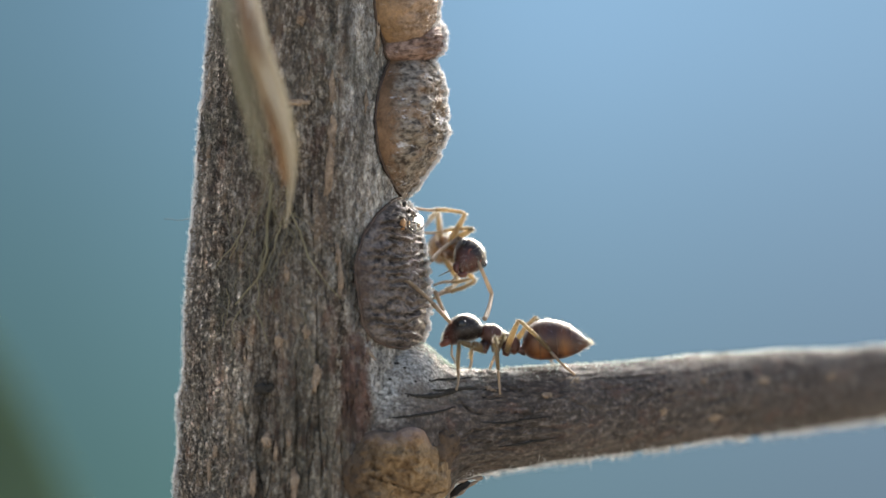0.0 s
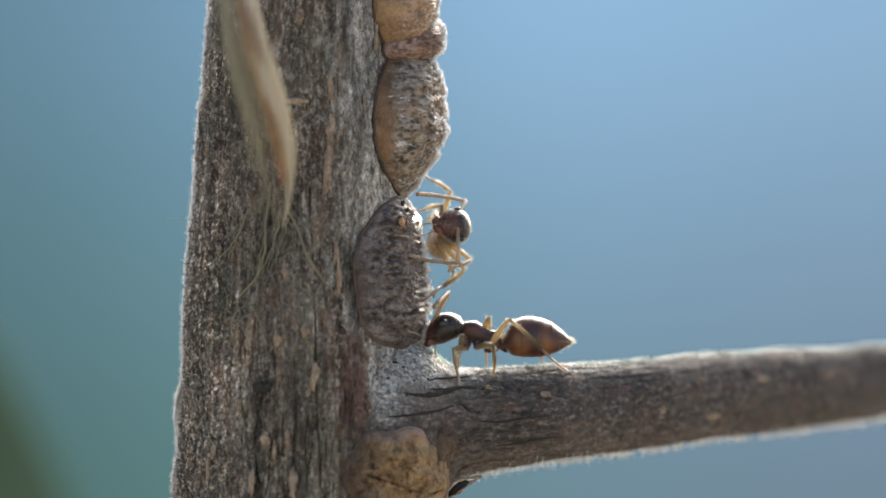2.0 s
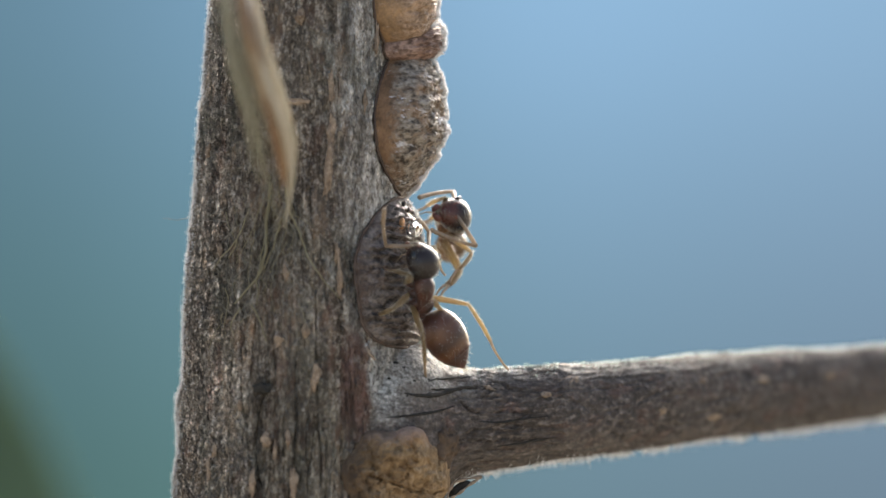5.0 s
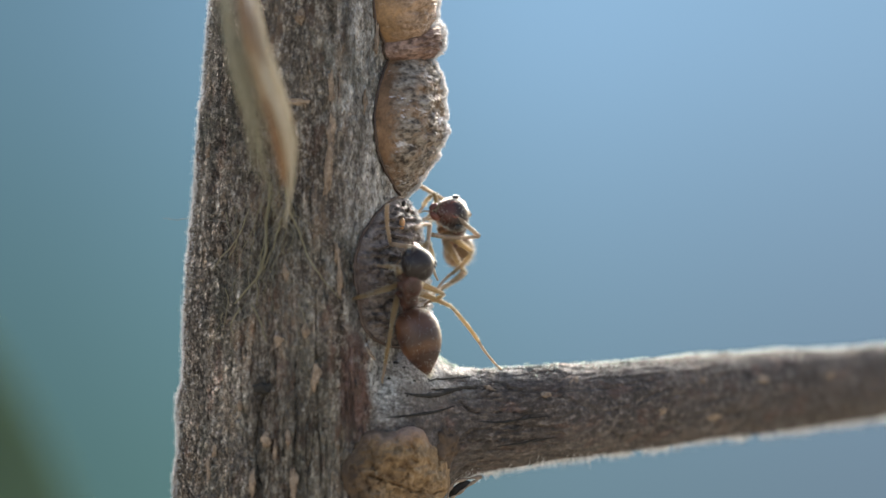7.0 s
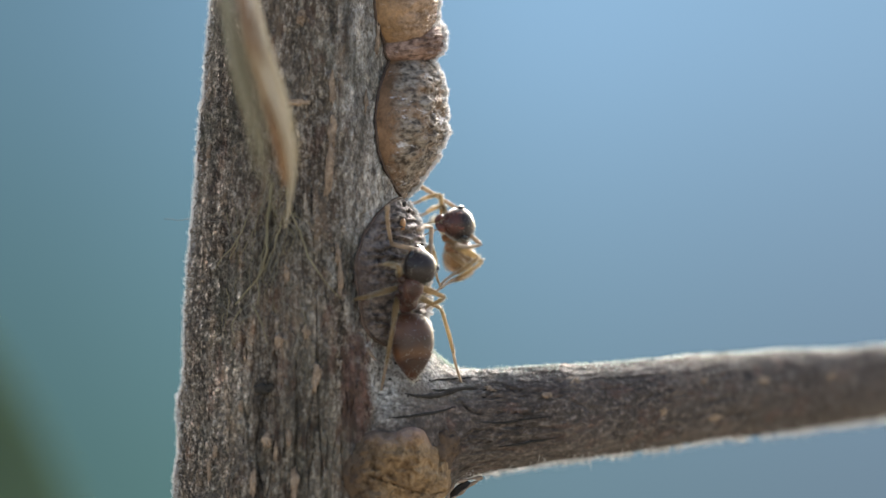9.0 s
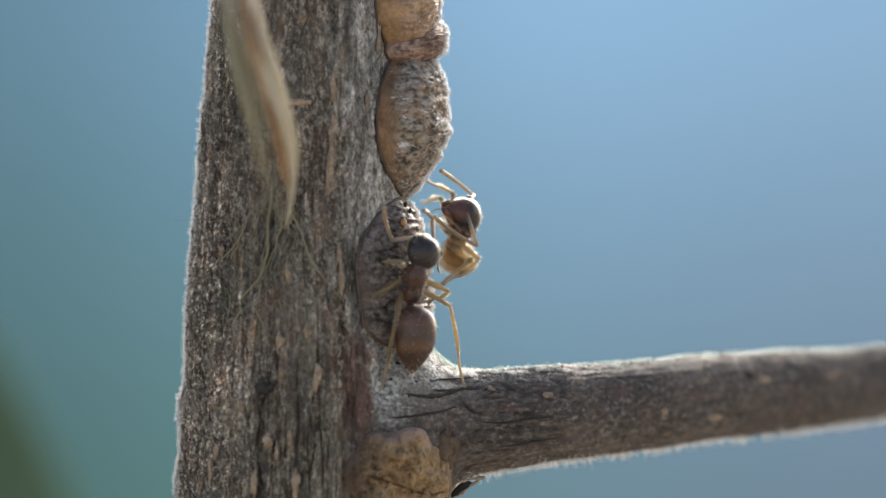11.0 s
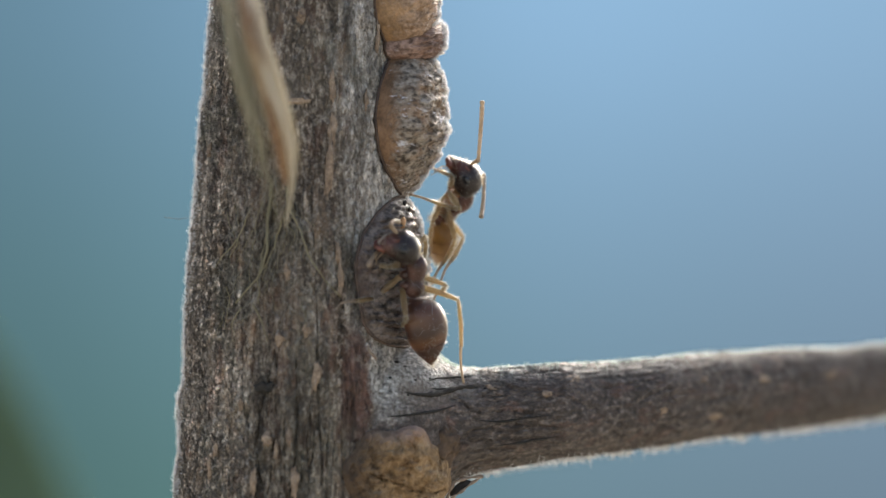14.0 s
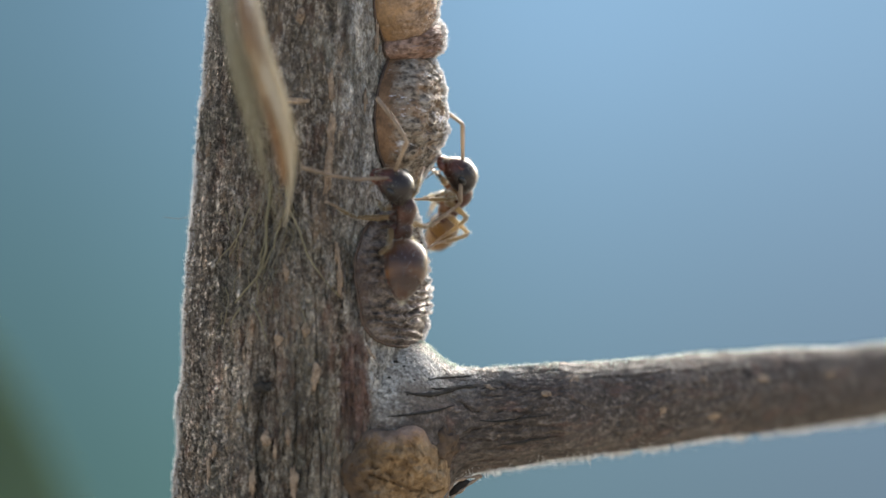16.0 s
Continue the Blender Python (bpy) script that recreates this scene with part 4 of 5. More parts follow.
class Ant:
    """One ant: its body, and the parts that move on it."""

    def __init__(self, label, seed, belly, hind):
        rng = random.Random(seed)
        self.body = thing("ant", P(800, 450, 0), label, "ant", "ants tending the scale insects")
        b = self.body
        chest = body_of([(-37, -6, 1, 1), (-35, -7, 9, 9), (-29, -6, 16, 15), (-18, -2, 16, 17), (-8, -2, 15, 15), (-2, -1, 15.5, 15),
                         (8, 1, 17, 18), (20, 2, 19, 19), (30, 2, 16, 16), (37, 3, 11, 11), (41, 4, 5, 5), (42, 4, 1, 1)])
        self.chest = part("chest", mesh_of("chest", *chest), chest_mat, b, "shiny red-brown chest")
        part("bristles", mesh_of("bristles", *bristles_on(chest[0], lambda p: p.z > 4, 160, 5, rng, None, 0.2)), down_mat, self.chest, "", "stuff")
        waist = body_of([(-50, -12, 1, 1), (-49, -11, 6, 6), (-44, -6, 8, 12), (-39, -9, 7, 7), (-34, -9, 6, 6), (-32, -8, 1, 1)], 16, 18)
        part("waist", mesh_of("waist", *waist), chest_mat, b)
        for side in (1, -1):
            for hip in HIPS.values():
                coxa = tube([Vector((hip[0], side * hip[1] * 0.6, hip[2] + 14)) * UNIT, Vector((hip[0] - 1, side * hip[1], hip[2] + 5)) * UNIT,
                             Vector((hip[0] - 2, side * (hip[1] + 3), hip[2] - 6)) * UNIT], [9 * UNIT, 9.5 * UNIT, 5.5 * UNIT], 10)
                part("coxa", mesh_of("coxa", *coxa), chest_mat if not belly else leg_dark, b)
        # head: from the neck towards the jaws
        head = body_of([(-2, 0, 1, 1), (0, 0, 9, 8), (7, 3, 22, 17), (18, 5, 29, 23), (32, 5, 31, 26), (46, 3, 28, 25), (58, -1, 21, 20),
                        (66, -5, 14, 14), (71, -8, 7, 8), (73, -9, 1, 1)], 32, 48)
        self.head = part("head", mesh_of("head", *head), head_mat, b, "glossy dark brown rounded head")
        part("bristles", mesh_of("bristles", *bristles_on(head[0], lambda p: p.x > 3 and p.z > -12, 480, 4.5, rng, Vector((30, 0, 2)), 0.19)), down_mat, self.head, "", "stuff")
        for side in (1, -1):
            c = Vector((37, side * 26.5, 13)) * UNIT
            part("eye", mesh_of("eye", *pebble(c, Vector((1, 0, 0)), Vector((0, 0, 1)), Vector((0, side, 0.35)), (9.5 * UNIT, 7.5 * UNIT, 5.5 * UNIT), 1, rough=0.02)),
                 eye_mat, self.head, "black eye")
            jaw = tube([Vector((60, side * 11, -11)) * UNIT, Vector((70, side * 10, -15)) * UNIT, Vector((76, side * 5, -18)) * UNIT,
                        Vector((78, side * 1.0, -19)) * UNIT], [6 * UNIT, 6.5 * UNIT, 4.5 * UNIT, 2 * UNIT], 8)
            part("jaw", mesh_of("jaw", *jaw), jaw_mat, self.head, "reddish jaw")
            palp = tube([Vector((58, side * 5, -20)) * UNIT, Vector((61, side * 9, -38)) * UNIT, Vector((55, side * 10, -56)) * UNIT], [1.5 * UNIT, 1.3 * UNIT, 0.8 * UNIT], 5)
            part("palp", mesh_of("palp", *palp), feeler_mat, self.head, "pale thread-like palp")
        # the face: a raised shield over the jaws and a rim round each feeler's socket
        part("face_shield", mesh_of("face_shield", *pebble(Vector((63, 0, 4)) * UNIT, Vector((0, 1, 0)), Vector((0.6, 0, -0.8)), Vector((0.8, 0, 0.6)),
                                                           (13 * UNIT, 9 * UNIT, 5 * UNIT), 2, 12, 16, rough=0.12)), jaw_mat, self.head, "red-brown shield over the jaws")
        for side in (1, -1):
            rim = tube([Vector((54 + 5.5 * math.cos(g) * 0.8, side * 9 + 5.5 * math.sin(g), 17.5 - 5.5 * math.cos(g) * 0.7)) * UNIT
                        for g in [2 * math.pi * q / 16 for q in range(17)]], 1.7 * UNIT, 6)
            part("socket", mesh_of("socket", *rim), jaw_mat, self.head)
        # tail: from the waist backwards, along -x
        tail = body_of([(2, 0, 1, 1), (0, 0, 8, 8), (-6, 3, 24, 22), (-20, 6, 35, 32), (-42, 7, 39, 36), (-66, 5, 37, 34), (-86, 2, 29, 27),
                        (-103, -2, 17, 16), (-114, -5, 7, 7), (-120, -6, 1, 1)], 36, 56)
        if belly:
            # slimmer
            tail = ([Vector((p.x * 0.90, p.y * 0.74, p.z * 0.76)) for p in tail[0]], tail[1])
        self.tail = part("tail", mesh_of("tail", *tail), amber_mat if belly else tail_mat, b,
                         "translucent amber tail" if belly else "rounded amber-brown pointed tail")
        part("bristles", mesh_of("bristles", *bristles_on(tail[0], lambda p: p.x < -12 and (p.z > 18 or p.x < -92), 300, 7.5, rng, Vector((-45, 0, 0)), 0.2)), down_mat, self.tail, "", "stuff")
        for x, h in ((-30, 37.0), (-60, 36.2), (-86, 27.5)):
            fx, fy, fz = (0.90, 0.74, 0.76) if belly else (1, 1, 1)
            ring = tube([Vector((x * fx * UNIT, math.cos(g) * (h * 1.045) * fy * UNIT, (5.2 + math.sin(g) * h * 0.94) * fz * UNIT))
                         for g in [2 * math.pi * k / 40 for k in range(41)]], 0.9 * UNIT, 6)
            part("tail_ring", mesh_of("tail_ring", *ring), ring_mat, self.tail, "brown edge of a tail segment")
        # legs and feelers
        self.legs, self.feelers = {}, {}
        for side, s in (("left", 1), ("right", -1)):
            for which, hip in HIPS.items():
                f, k = hind if which == "hind" else (FEMUR[which] + (9 if belly and side == "left" else 0), SHANK[which])
                upper = tube([Vector((x * f, 0, z)) * UNIT for x, z in ((0, 0), (0.12, 0.5), (0.4, 2), (0.7, 1.5), (0.95, 0), (1.0, 0))],
                             [3.0 * UNIT, 4.2 * UNIT, 5.6 * UNIT, 4.8 * UNIT, 3.4 * UNIT, 2.5 * UNIT], 10)
                femur = part("femur", mesh_of("femur", *upper), leg_mat, b)
                part("bristles", mesh_of("bristles", *down_on(upper[0], 10, 5.0, 160, rng)), down_mat, femur, "", "stuff")
                lower = tube([Vector((x * k, 0, z)) * UNIT for x, z in ((0, 0), (0.1, 1.5), (0.35, 2), (0.56, 0))],
                             [2.4 * UNIT, 3.2 * UNIT, 3.7 * UNIT, 3.0 * UNIT], 9)
                tibia = part("tibia", mesh_of("tibia", *lower), leg_mat, b)
                part("bristles", mesh_of("bristles", *down_on(lower[0], 9, 4.5, 150, rng)), down_mat, tibia, "", "stuff")
                foot = [Vector((x * k, 0, z)) * UNIT for x, z in ((0.55, 0), (0.65, -2.0), (0.75, -2.5), (0.84, -2.2), (0.92, -1.2), (1.0, 0.5))]
                part("tarsus", mesh_of("tarsus", *tube(foot, [2.5 * UNIT, 2.7 * UNIT, 2.2 * UNIT, 2.4 * UNIT, 1.9 * UNIT, 2.1 * UNIT], 8)), feeler_mat, tibia)
                self.legs[side, which] = (femur, tibia, Vector((hip[0] - 2, s * (hip[1] + 2), hip[2] - 4)), f, k)
            scape = tube([Vector((x * SCAPE, 0, 0)) * UNIT for x in (0, 0.06, 0.3, 0.7, 0.94, 1.0)],
                         [2.5 * UNIT, 3.3 * UNIT, 3.5 * UNIT, 4.0 * UNIT, 4.3 * UNIT, 3.2 * UNIT], 8)
            sc = part("scape", mesh_of("scape", *scape), feeler_mat, b, "pale first joint of the feeler")
            pts, rad = [], []
            for m in range(11):
                for x, r in ((0.0, 2.7), (0.35, 3.5), (0.8, 3.6), (0.98, 2.8)):
                    pts.append(Vector(((m + x) / 11 * WHIP, 0, -5 * math.sin((m + x) / 11 * 2.6))) * UNIT)
                    rad.append(r * UNIT * (0.95 + 0.03 * m) * (0.5 if m == 10 and x > 0.9 else 1.0))
            wh = part("whip", mesh_of("whip", *tube(pts, rad, 8)), feeler_mat, b, "beaded pale end of the feeler")
            self.feelers[side] = (sc, wh, Vector((55, s * 9, 17)))
        self.last = {}
        self.rows, self.steps, self.waves = [], {k: [] for k in self.legs}, {k: [] for k in self.feelers}

    # rows of the movement, all in plan units
    def at(self, t, neck, waist, jaw, tip, back, crown=None):
        """Neck, waist, jaws and tail tip, the way the back faces and the way the crown of the head faces."""
        self.rows.append((t, *neck, *waist, *jaw, *tip, *back, *(crown or back)))

    def leg(self, side, which, *rows):
        self.steps[side, which].extend((t, *knee, *foot) for t, knee, foot in rows)

    def feeler(self, side, *rows):
        self.waves[side].extend((t, *elbow, *end) for t, elbow, end in rows)

    def limb(self, key, root, first, second, goal):
        """Places of a limb's joint and end: each link keeps its length and leans out of the plane of view as far as it must."""
        def reaches(start, aim, length):
            dx, dz = aim.x - start.x, aim.z - start.z
            flat, length = math.hypot(dx, dz), length * UNIT
            if flat >= length:
                return [start + Vector((dx, 0, dz)) * (length / flat)]
            rise = math.sqrt(length * length - flat * flat)
            return [start + Vector((dx, rise, dz)), start + Vector((dx, -rise, dz))]
        knee, foot = before(*goal[:3]), before(*goal[3:6])
        was = self.last.get(key, (knee, foot))
        tries = [(abs(b.y - foot.y) + 0.5 * abs(a.y - knee.y) + 0.6 * abs(a.y - was[0].y) + 0.4 * abs(b.y - was[1].y), n, a, b)
                 for n, (a, b) in enumerate((a, b) for a in reaches(root, knee, first) for b in reaches(a, foot, second))]
        self.last[key] = min(tries)[2:]
        return self.last[key]

    def play(self, times):
        def sample(rows, t):
            rows = sorted(rows)
            ts = [r[0] for r in rows]
            return [float(np.interp(t, ts, [r[k] for r in rows])) for k in range(1, len(rows[0]))]

        def frame_of(base, way, up):
            x = way.normalized()
            z = (up - x * up.dot(x))
            z = z.normalized() if z.length > 1e-6 else x.orthogonal().normalized()
            y = z.cross(x)
            return Matrix.Translation(base) @ Matrix((x, y, z)).transposed().to_4x4()

        def sense(d):
            return Vector((d[0], d[2], -d[1]))

        keyed = {}
        for t in times:
            r = sample(self.rows, t)
            neck, waist, jaw, tip = (before(*r[k:k + 3]) for k in (0, 3, 6, 9))
            back, crown = sense(r[12:15]), sense(r[15:18])
            way = (neck - waist).normalized()
            middle = (neck + waist) / 2
            body = frame_of(middle, way, back)
            inv = body.inverted()
            keyed.setdefault(self.body, []).append((t, body))
            front = body @ (Vector((36, 0, 7)) * UNIT)
            head = frame_of(front, jaw - front, crown)
            keyed.setdefault(self.head, []).append((t, inv @ head))
            rear = body @ (Vector((-40, 0, -1)) * UNIT)
            keyed.setdefault(self.tail, []).append((t, inv @ frame_of(rear, rear - tip, back)))
            for key, (femur, tibia, hip, f, k) in self.legs.items():
                s = sample(self.steps[key], t)
                h = body @ (hip * UNIT)
                joint, end = self.limb(key, h, f, k, s)
                keyed.setdefault(femur, []).append((t, inv @ frame_of(h, joint - h, joint - end)))
                keyed.setdefault(tibia, []).append((t, inv @ frame_of(joint, end - joint, joint - h)))
            for key, (scape, whip, root) in self.feelers.items():
                s = sample(self.waves[key], t)
                base = head @ (root * UNIT)
                joint, end = self.limb(key, base, SCAPE, WHIP, s)
                keyed.setdefault(scape, []).append((t, inv @ frame_of(base, joint - base, crown)))
                keyed.setdefault(whip, []).append((t, inv @ frame_of(joint, end - joint, base - joint)))
        for ob, rows in keyed.items():
            walk(ob, rows)
        return keyed


climber = Ant("dark brown ant with yellow legs beside a scale insect", 21, False, (84, 150))
tender = Ant("brown ant with amber legs on the scale insect's edge", 22, True, (66, 104))


def motions():
    """All that moves: the two ants, their heads, tails, legs and feelers."""
    a = climber
    up, out = (0, -1, 0), (0.45, 0, -0.9)
    # on the side shoot
    a.at(0.0, (852, 589, -15), (922, 610, -15), (784, 592, -20), (1042, 602, -15), up)
    a.at(0.5, (850, 577, -15), (909, 612, -15), (776, 546, -20), (1034, 607, -15), (0.2, -1, 0))
    a.at(1.0, (866, 569, -15), (912, 610, -15), (804, 518, -20), (1042, 618, -15), (0.2, -1, 0))
    a.at(1.5, (847, 570, -15), (905, 603, -15), (775, 556, -20), (1035, 599, -15), up)
    a.at(2.0, (822, 586, -15), (892, 606, -15), (757, 595, -20), (1021, 600, -15), up)
    a.at(2.5, (842, 546, -45), (890, 596, -35), (774, 508, -65), (1016, 608, -25), (0.3, -1, 0))
    a.at(3.0, (811, 514, -105), (856, 586, -75), (748, 470, -135), (967, 614, -45), (0.6, -0.8, -0.1))
    # up onto the dark shell
    a.at(3.5, (803, 518, -125), (838, 590, -95), (752, 466, -145), (946, 634, -60), (0.7, -0.5, -0.4))
    a.at(4.0, (780, 500, -150), (806, 571, -125), (735, 433, -165), (888, 640, -80), (0.7, -0.3, -0.6))
    a.at(4.2, (770, 495, -160), (796, 566, -135), (733, 427, -170), (877, 640, -90), (0.7, -0.2, -0.7))
    a.at(5.2, (743, 488, -195), (748, 560, -150), (738, 415, -160), (815, 655, -125), (0.6, 0, -0.8))
    a.at(6.3, (732, 487, -205), (727, 550, -155), (744, 413, -145), (770, 662, -165), out)
    a.at(7.0, (732, 488, -205), (726, 550, -155), (744, 414, -145), (763, 664, -165), out)
    a.at(7.5, (732, 490, -205), (724, 552, -155), (749, 416, -145), (751, 669, -165), out)
    a.at(8.0, (733, 490, -205), (723, 554, -155), (751, 417, -145), (745, 671, -165), out)
    a.at(9.0, (733, 491, -205), (722, 556, -155), (752, 417, -145), (733, 673, -165), out)
    a.at(11.3, (739, 462, -190), (730, 540, -165), (755, 388, -135), (730, 657, -165), out)
    a.at(11.5, (738, 460, -190), (730, 537, -165), (751, 383, -135), (733, 659, -165), out)
    a.at(12.0, (746, 446, -185), (738, 525, -165), (757, 370, -130), (737, 643, -165), out)
    a.at(12.5, (748, 440, -185), (743, 514, -165), (755, 363, -130), (747, 629, -165), out)
    a.at(13.0, (753, 436, -180), (747, 511, -165), (752, 360, -130), (748, 623, -160), (0.55, 0, -0.8))
    a.at(13.5, (762, 446, -175), (751, 515, -160), (769, 368, -130), (747, 628, -155), (0.55, 0, -0.8))
    a.at(14.0, (735, 454, -178), (737, 533, -170), (674, 423, -205), (769, 651, -150), (0.65, -0.1, -0.75), (0.2, -0.8, -0.6))
    a.at(14.5, (730, 442, -178), (731, 519, -170), (678, 390, -205), (760, 630, -155), (0.65, -0.1, -0.75), (0.2, -0.8, -0.6))
    a.at(15.0, (748, 374, -165), (743, 453, -165), (724, 303, -190), (721, 571, -185), (0.6, 0, -0.8), (0.45, -0.2, -0.85))
    a.at(15.5, (738, 363, -175), (733, 440, -170), (700, 302, -200), (711, 546, -205), (0.6, 0, -0.8), (0.45, -0.4, -0.8))
    a.at(15.8, (724, 357, -185), (720, 428, -180), (676, 303, -205), (715, 525, -235), (0.6, 0, -0.8), (0.5, -0.4, -0.8))
    a.at(16.0, (720, 358, -185), (717, 428, -180), (674, 306, -205), (715, 523, -235), (0.6, 0, -0.8), (0.5, -0.4, -0.8))
    a.leg("left", "front",
          (0, (814, 606, -60), (808, 690, -75)), (0.5, (812, 606, -60), (805, 678, -72)), (1, (806, 592, -60), (796, 664, -62)),
          (1.5, (806, 600, -60), (798, 670, -66)), (2, (806, 620, -60), (815, 682, -72)), (2.5, (793, 598, -60), (787, 672, -68)),
          (3, (770, 532, -130), (668, 529, -185)), (3.5, (756, 538, -150), (657, 525, -190)), (4, (748, 502, -190), (700, 485, -180)),
          (4.2, (742, 495, -195), (685, 478, -175)), (6.3, (705, 478, -215), (662, 470, -185)), (11.3, (705, 465, -215), (664, 462, -185)),
          (13, (722, 425, -215), (706, 378, -130)), (13.5, (728, 436, -205), (722, 392, -120)), (14, (690, 475, -225), (660, 470, -180)),
          (14.5, (695, 460, -225), (660, 462, -180)), (15, (712, 415, -215), (690, 428, -160)), (15.5, (712, 398, -215), (700, 408, -170)),
          (16, (680, 372, -225), (668, 356, -200)))
    a.leg("left", "middle",
          (0, (877, 598, -75), (887, 722, -88)), (0.5, (885, 602, -75), (886, 695, -80)), (1, (893, 604, -75), (886, 690, -78)),
          (1.5, (884, 606, -75), (884, 690, -78)), (2, (875, 612, -75), (880, 688, -78)), (2.5, (882, 612, -75), (884, 690, -78)),
          (3, (810, 614, -85), (802, 664, -65)), (3.5, (806, 618, -90), (800, 662, -65)), (4, (748, 573, -160), (700, 592, -165)),
          (4.2, (738, 573, -170), (690, 600, -165)), (5.2, (690, 540, -215), (640, 560, -190)), (6.3, (658, 521, -232), (600, 537, -200)),
          (13, (660, 526, -232), (602, 538, -200)), (14, (662, 530, -232), (604, 539, -200)), (14.5, (668, 500, -232), (625, 510, -205)),
          (15, (672, 420, -235), (632, 424, -200)), (15.5, (632, 390, -235), (578, 362, -195)), (16, (630, 388, -235), (578, 360, -195)))
    a.leg("left", "hind",
          (0, (918, 567, -75), (1018, 664, -60)), (0.5, (916, 567, -75), (1012, 664, -60)), (1, (920, 565, -75), (1011, 661, -60)),
          (1.5, (912, 564, -75), (1011, 664, -60)), (2, (903, 567, -75), (1008, 660, -60)), (2.5, (905, 560, -70), (1000, 648, -50)),
          (3, (888, 604, -80), (906, 658, -45)), (3.5, (842, 612, -80), (838, 662, -60)), (4, (816, 604, -130), (824, 664, -65)),
          (4.2, (808, 604, -140), (822, 666, -65)), (5.2, (735, 590, -205), (740, 690, -150)), (6.3, (694, 580, -225), (674, 698, -185)),
          (11.5, (698, 570, -225), (673, 698, -185)), (13, (704, 552, -225), (673, 694, -185)), (13.5, (705, 560, -225), (690, 650, -185)),
          (14, (718, 566, -225), (708, 590, -195)), (14.5, (706, 545, -225), (698, 580, -195)), (15, (694, 470, -230), (668, 520, -200)),
          (16, (690, 440, -235), (662, 460, -200)))
    a.leg("right", "front",
          (0, (838, 606, 15), (830, 655, 15)), (0.5, (828, 584, 15), (800, 650, 15)), (1, (843, 580, 15), (798, 652, 15)),
          (1.5, (818, 596, 15), (806, 654, 15)), (2, (820, 596, 15), (811, 662, 15)), (2.5, (812, 580, 15), (796, 650, 15)),
          (3, (775, 548, 0), (742, 548, -60)), (3.5, (770, 520, -40), (760, 545, -40)), (4, (778, 440, -110), (800, 484, -30)),
          (6.3, (768, 408, -130), (774, 494, -50)), (8, (772, 415, -130), (778, 500, -50)), (9, (772, 420, -130), (779, 506, -50)),
          (11.5, (768, 432, -140), (776, 478, -50)), (12, (775, 452, -150), (762, 500, -50)), (13, (770, 440, -150), (766, 500, -50)),
          (13.5, (786, 440, -130), (770, 492, -50)), (14, (752, 420, -140), (752, 480, -60)), (14.5, (756, 430, -140), (752, 480, -60)),
          (15, (772, 372, -130), (790, 338, -60)), (15.5, (772, 330, -130), (750, 290, -100)), (16, (738, 342, -170), (752, 300, -110)))
    a.leg("right", "middle",
          (0, (892, 592, 15), (866, 656, 20)), (1, (882, 594, 15), (860, 656, 20)), (1.5, (875, 590, 15), (858, 656, 20)),
          (2, (868, 562, 15), (865, 652, 20)), (2.5, (880, 606, 15), (868, 652, 20)), (3, (878, 608, 10), (869, 653, 20)),
          (3.5, (870, 618, 0), (868, 654, 20)), (4, (798, 586, -60), (770, 604, -20)), (4.2, (790, 585, -60), (765, 600, -20)),
          (6.3, (797, 523, -110), (752, 542, -10)), (9, (797, 529, -110), (754, 546, -10)), (11.5, (806, 518, -110), (758, 536, -10)),
          (12, (808, 510, -110), (772, 530, -20)), (12.5, (810, 506, -110), (772, 524, -20)), (13, (808, 502, -110), (770, 518, -20)),
          (13.5, (812, 508, -110), (780, 522, -20)), (14, (798, 510, -110), (768, 532, -20)), (14.5, (818, 516, -100), (788, 542, -20)),
          (15, (790, 458, -110), (768, 470, -30)), (15.5, (770, 420, -120), (790, 424, -30)), (16, (750, 404, -150), (800, 384, -40)))
    a.leg("right", "hind",
          (0, (948, 560, 20), (982, 650, 20)), (1, (962, 556, 20), (978, 650, 20)), (2, (945, 560, 20), (970, 650, 20)),
          (3, (958, 580, 15), (974, 650, 25)), (3.5, (932, 570, 10), (966, 649, 25)), (4, (886, 541, -30), (905, 653, 20)),
          (4.2, (880, 542, -40), (906, 653, 20)), (6.3, (799, 543, -110), (888, 655, -20)), (7, (799, 543, -110), (888, 655, -20)),
          (7.5, (782, 545, -115), (828, 664, -35)), (8, (779, 545, -115), (820, 686, -65)), (9, (780, 546, -115), (820, 686, -65)),
          (11.5, (798, 540, -115), (821, 686, -65)), (12, (809, 533, -115), (822, 684, -65)), (12.5, (821, 533, -115), (824, 682, -65)),
          (13, (822, 528, -110), (823, 684, -65)), (13.5, (822, 531, -110), (820, 682, -65)), (14, (818, 535, -110), (820, 680, -65)),
          (14.5, (820, 513, -100), (784, 548, -25)), (15, (813, 482, -105), (762, 548, -20)), (15.5, (798, 474, -110), (758, 542, -15)),
          (16, (745, 452, -150), (757, 506, -25)))
